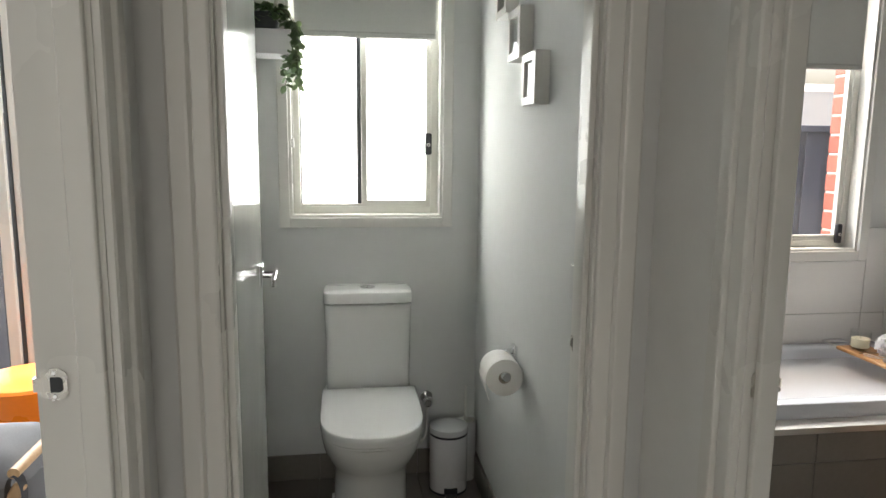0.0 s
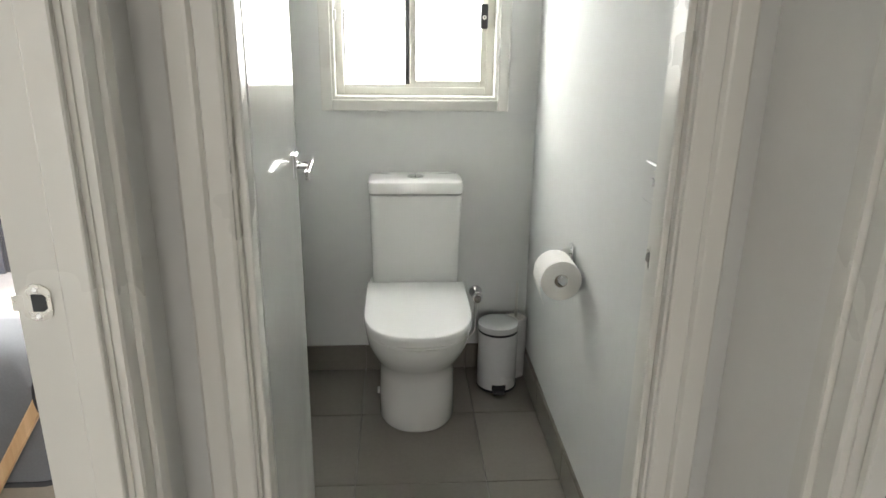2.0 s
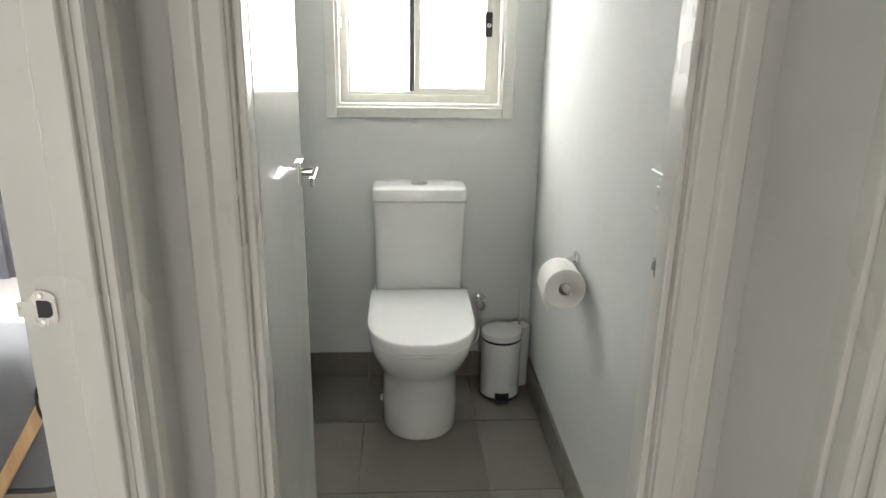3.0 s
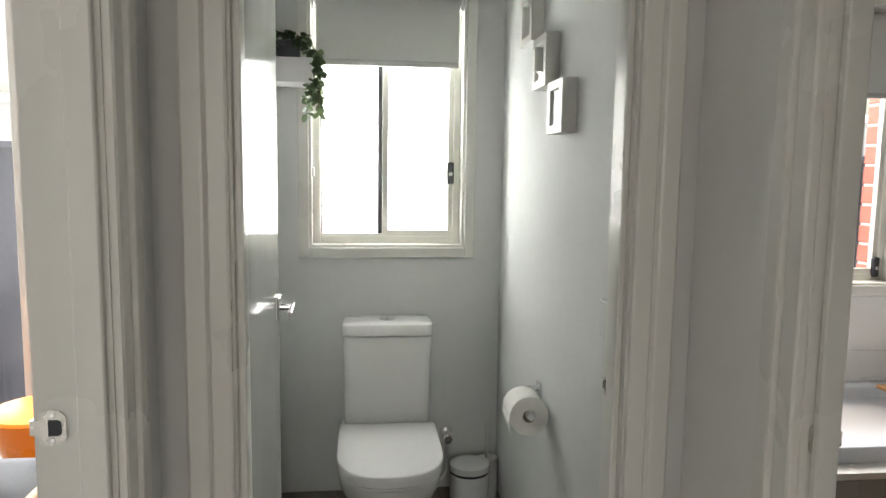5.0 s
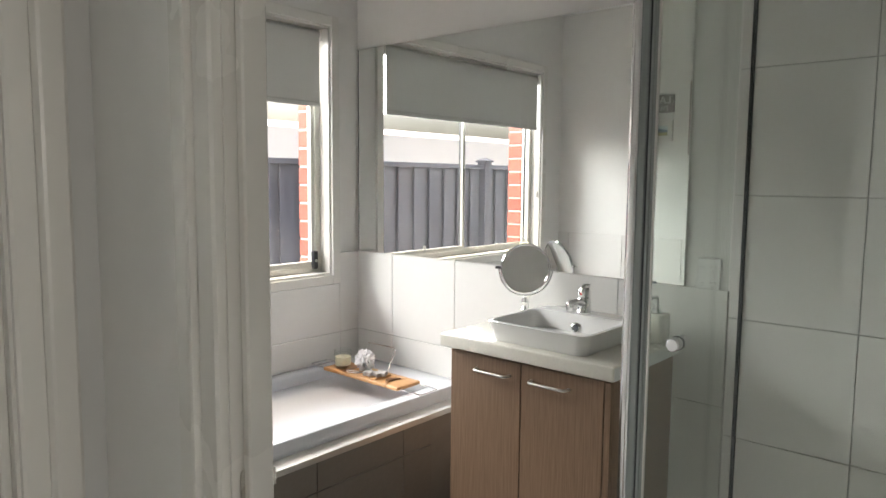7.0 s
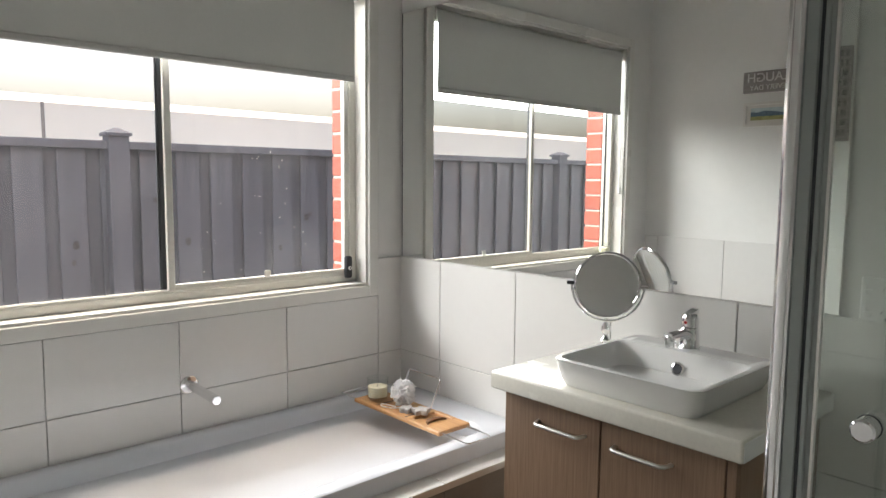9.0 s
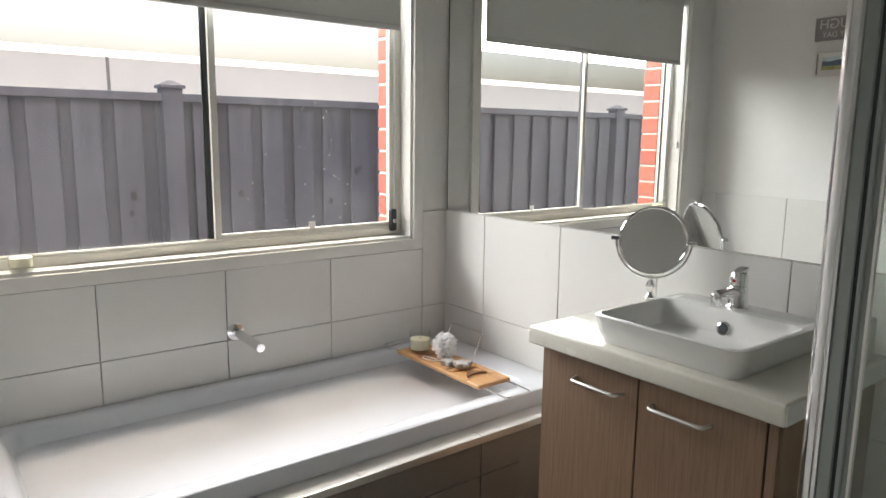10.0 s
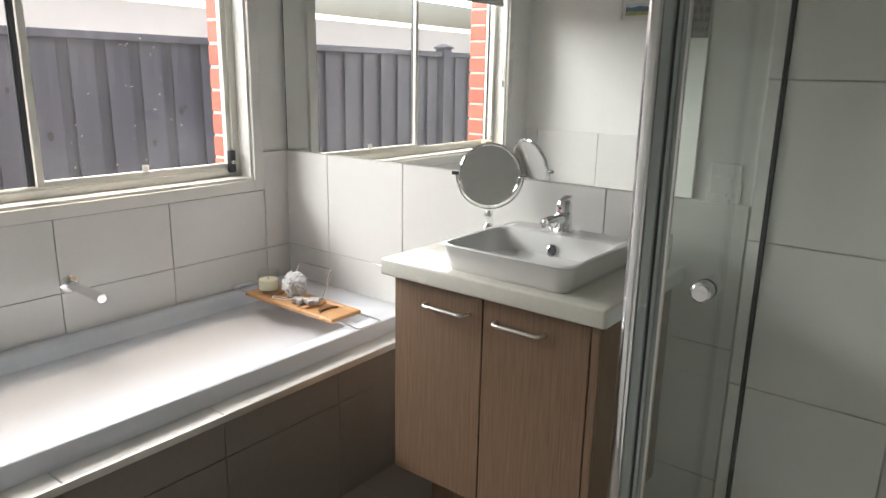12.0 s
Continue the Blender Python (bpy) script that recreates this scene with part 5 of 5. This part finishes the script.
# brick skin beside the bathroom window
skin = setting("brick_skin", boxes((-1.3, -0.62, YO, 3.272, -0.3, 2.6), (0.74, 1.03, YO, 3.272, -0.3, 2.6), (1.65, 1.845, YO, 3.272, -0.3, 2.6), (3.675, 3.9, YO, 3.272, -0.3, 2.6),
                                   (1.845, 2.075, YO + 0.004, 3.268, -0.3, 2.6), (3.445, 3.675, YO + 0.004, 3.268, -0.3, 2.6),
                                   (2.075, 3.445, YO, 3.272, -0.3, 0.895), (2.075, 3.445, YO, 3.272, 2.06, 2.6), (1.03, 1.65, YO, 3.272, -0.3, 1.05), (1.03, 1.65, YO, 3.272, 2.05, 2.6)), M_MORTAR, "mortared brick skin outside", "wall")


def mesh_of(name, bm, material):
    me = bpy.data.meshes.new(name)
    bm.to_mesh(me)
    bm.free()
    me.materials.append(material)
    return me


b_full = mesh_of("brick", box(-0.115, 0.115, -0.052, 0.052, 0, 0.076, 0.003), M_BRICK)
b_half = mesh_of("brick", box(-0.055, 0.055, -0.052, 0.052, 0, 0.076, 0.003), M_BRICK)


def piece(name, mesh, parent, loc):
    o = new(name, mesh)
    o.parent = parent
    o.location = loc
    return o


for side, xe in ((-1, 2.078), (1, 3.442)):
    for i in range(22):
        z = 0.55 + i * 0.086
        if i % 2:
            piece("brick", b_full, skin, (xe + side * 0.115, 3.222, z))
        else:
            piece("brick", b_half, skin, (xe + side * 0.055, 3.222, z))
            piece("brick", b_half, skin, (xe + side * 0.175, 3.222, z))


# ---- tiles ----
TG = 0.0026


def tile_run(parent, axis, face, out, edges, rows_, material, name="tile", t=0.007, gap=TG):
    cache = {}
    for a, b in zip(edges, edges[1:]):
        for z0, z1 in rows_:
            w_, h_ = abs(b - a) - gap, z1 - z0 - gap
            key = (round(w_, 4), round(h_, 4))
            if key not in cache:
                bm = box(-w_ / 2, w_ / 2, -t / 2, t / 2, -h_ / 2, h_ / 2, 0.0012)
                if axis == "y":
                    bmesh.ops.rotate(bm, verts=bm.verts, cent=(0, 0, 0), matrix=Matrix.Rotation(radians(90), 3, "Z"))
                cache[key] = mesh_of(name, bm, material)
            mid, zc, off = (a + b) / 2, (z0 + z1) / 2, face + out * (t / 2 + 0.0012)
            piece(name, cache[key], parent, (mid, off, zc) if axis == "x" else (off, mid, zc))


def grout(name, bm, label):
    return setting(name, bm, M_WGROUT, label, "grout")


g1 = grout("tile_bed_north", boxes((XB, 3.493, YN - 0.004, YN + 0.001, 0.25, 0.863), (3.493, XE, YN - 0.004, YN + 0.001, 0.25, 1.007)), "grey grout bed behind white wall tiles")
tile_run(g1, "x", YN - 0.004, -1, [1.822, 1.955, 2.336, 2.714, 3.092, 3.492], [(0.256, 0.633), (0.633, 0.864)], M_TILE)
tile_run(g1, "x", YN - 0.004, -1, [3.492, 3.614], [(0.256, 0.633)], M_TILE)
tile_run(g1, "x", YN - 0.004, -1, [3.492, 3.614], [(0.633, 1.009)], M_TILE)
g2 = grout("tile_bed_east", boxes((XE - 0.004, XE + 0.001, 1.305, YN - 0.004, 0.0, 1.007)), "grey grout bed behind white wall tiles")
tile_run(g2, "y", XE - 0.004, -1, [3.040, 2.805, 2.431, 2.057, 1.683, 1.306], [(0.256, 0.633), (0.633, 1.009)], M_TILE)
tile_run(g2, "y", XE - 0.004, -1, [2.09, 1.683, 1.306], [(0.0, 0.256)], M_TILE)
g3 = grout("tile_bed_shower", boxes((XE - 0.004, XE + 0.001, YS, 1.304, 0.05, 2.07)), "grey grout bed behind shower tiles")
tile_run(g3, "y", XE - 0.004, -1, [1.304, 0.945, 0.565, YS + 0.001], [(0.165, 0.545), (0.545, 0.925), (0.925, 1.309), (1.309, 1.69), (1.69, 2.07)], M_TILE)
g4 = grout("tile_bed_west", boxes((XB - 0.001, XB + 0.004, 1.23, YN - 0.004, 0.45, 1.007)), "grey grout bed behind white wall tiles")
tile_run(g4, "y", XB + 0.004, 1, [3.040, 2.962, 2.575, 2.19, 1.80, 1.415, 1.23], [(0.46, 0.633), (0.633, 1.009)], M_TILE)

# tiled bath hob: ledge and front
tile_run(hob, "x", 2.312, -1, [1.822, 1.985, 2.372, 2.770, 3.172, 3.33], [(0.0, 0.327), (0.327, 0.428)], M_FLOOR, "hob_tile")
for a, b in zip([1.822, 1.985, 2.372, 2.770, 3.172, 3.615], [1.985, 2.372, 2.770, 3.172, 3.615]):
    bm = box(-(b - a - TG) / 2, (b - a - TG) / 2, -0.046, 0.046, -0.005, 0.005, 0.0012)
    piece("ledge_tile", mesh_of("ledge_tile", bm, M_TILE), hob, ((a + b) / 2, 2.347, 0.446))
bm = box(1.822, 3.615, 2.2985, 2.301, 0.430, 0.4505)
part("edge_trim", bm, M_SATIN, hob, "metal tile edge trim")

# skirting tiles
sk = setting("skirting", boxes((XT0, XT1 - 0.008, YN - 0.003, YN - 0.0002, 0, 0.103), (XT1 - 0.011, XT1 - 0.0082, YH1, YN - 0.003, 0, 0.103), (XT0 + 0.0002, XT0 + 0.003, YH1, YN - 0.003, 0, 0.103)), M_GROUT, "grout bed behind the tile skirting", "skirting")
tile_run(sk, "x", YN - 0.003, -1, [0.906, 1.146, 1.540, 1.766], [(0.0, 0.106)], M_SKIRT, "skirting_tile", 0.008, 0.002)
tile_run(sk, "y", XT1 - 0.011, -1, [3.036, 2.70, 2.31, 1.92, 1.60], [(0.0, 0.106)], M_SKIRT, "skirting_tile", 0.008, 0.002)
tile_run(sk, "y", XT0 + 0.003, 1, [3.036, 2.70, 2.31, 1.92, 1.54], [(0.0, 0.106)], M_SKIRT, "skirting_tile", 0.008, 0.002)


# floor tiles
def floor_run(parent, xs, ys):
    cache = {}
    for a, b in zip(xs, xs[1:]):
        for c, d in zip(ys, ys[1:]):
            key = (round(b - a, 4), round(d - c, 4))
            if key not in cache:
                cache[key] = mesh_of("floor_tile", box(-(b - a - TG) / 2, (b - a - TG) / 2, -(d - c - TG) / 2, (d - c - TG) / 2, -0.0075, 0.0, 0.001), M_FLOOR)
            piece("floor_tile", cache[key], parent, ((a + b) / 2, (c + d) / 2, 0.0))


fl = bpy.data.objects["floor"]
floor_run(fl, [XT0 + 0.001, 1.143, 1.540, XT1 - 0.009], [1.442, 1.53, 1.925, 2.313, 2.703, YN - 0.001])
floor_run(fl, [XB + 0.001, 2.10, 2.49, 2.88, 3.27, XE - 0.001], [YS + 0.001, 0.75, 1.14, 1.53, 1.92, 2.311])
floor_run(fl, [XH1, XB], [0.604, 1.15])
floor_run(fl, [XL0 + 0.001, -0.78, -0.39, 0.0, 0.39, 0.78, XL1 - 0.001], [-0.499, -0.11, 0.28, 0.67, 1.06, 1.45, 1.84, 2.23, 2.62, 3.01])
floor_run(fl, [XL1, XH0], [0.64, 1.266])
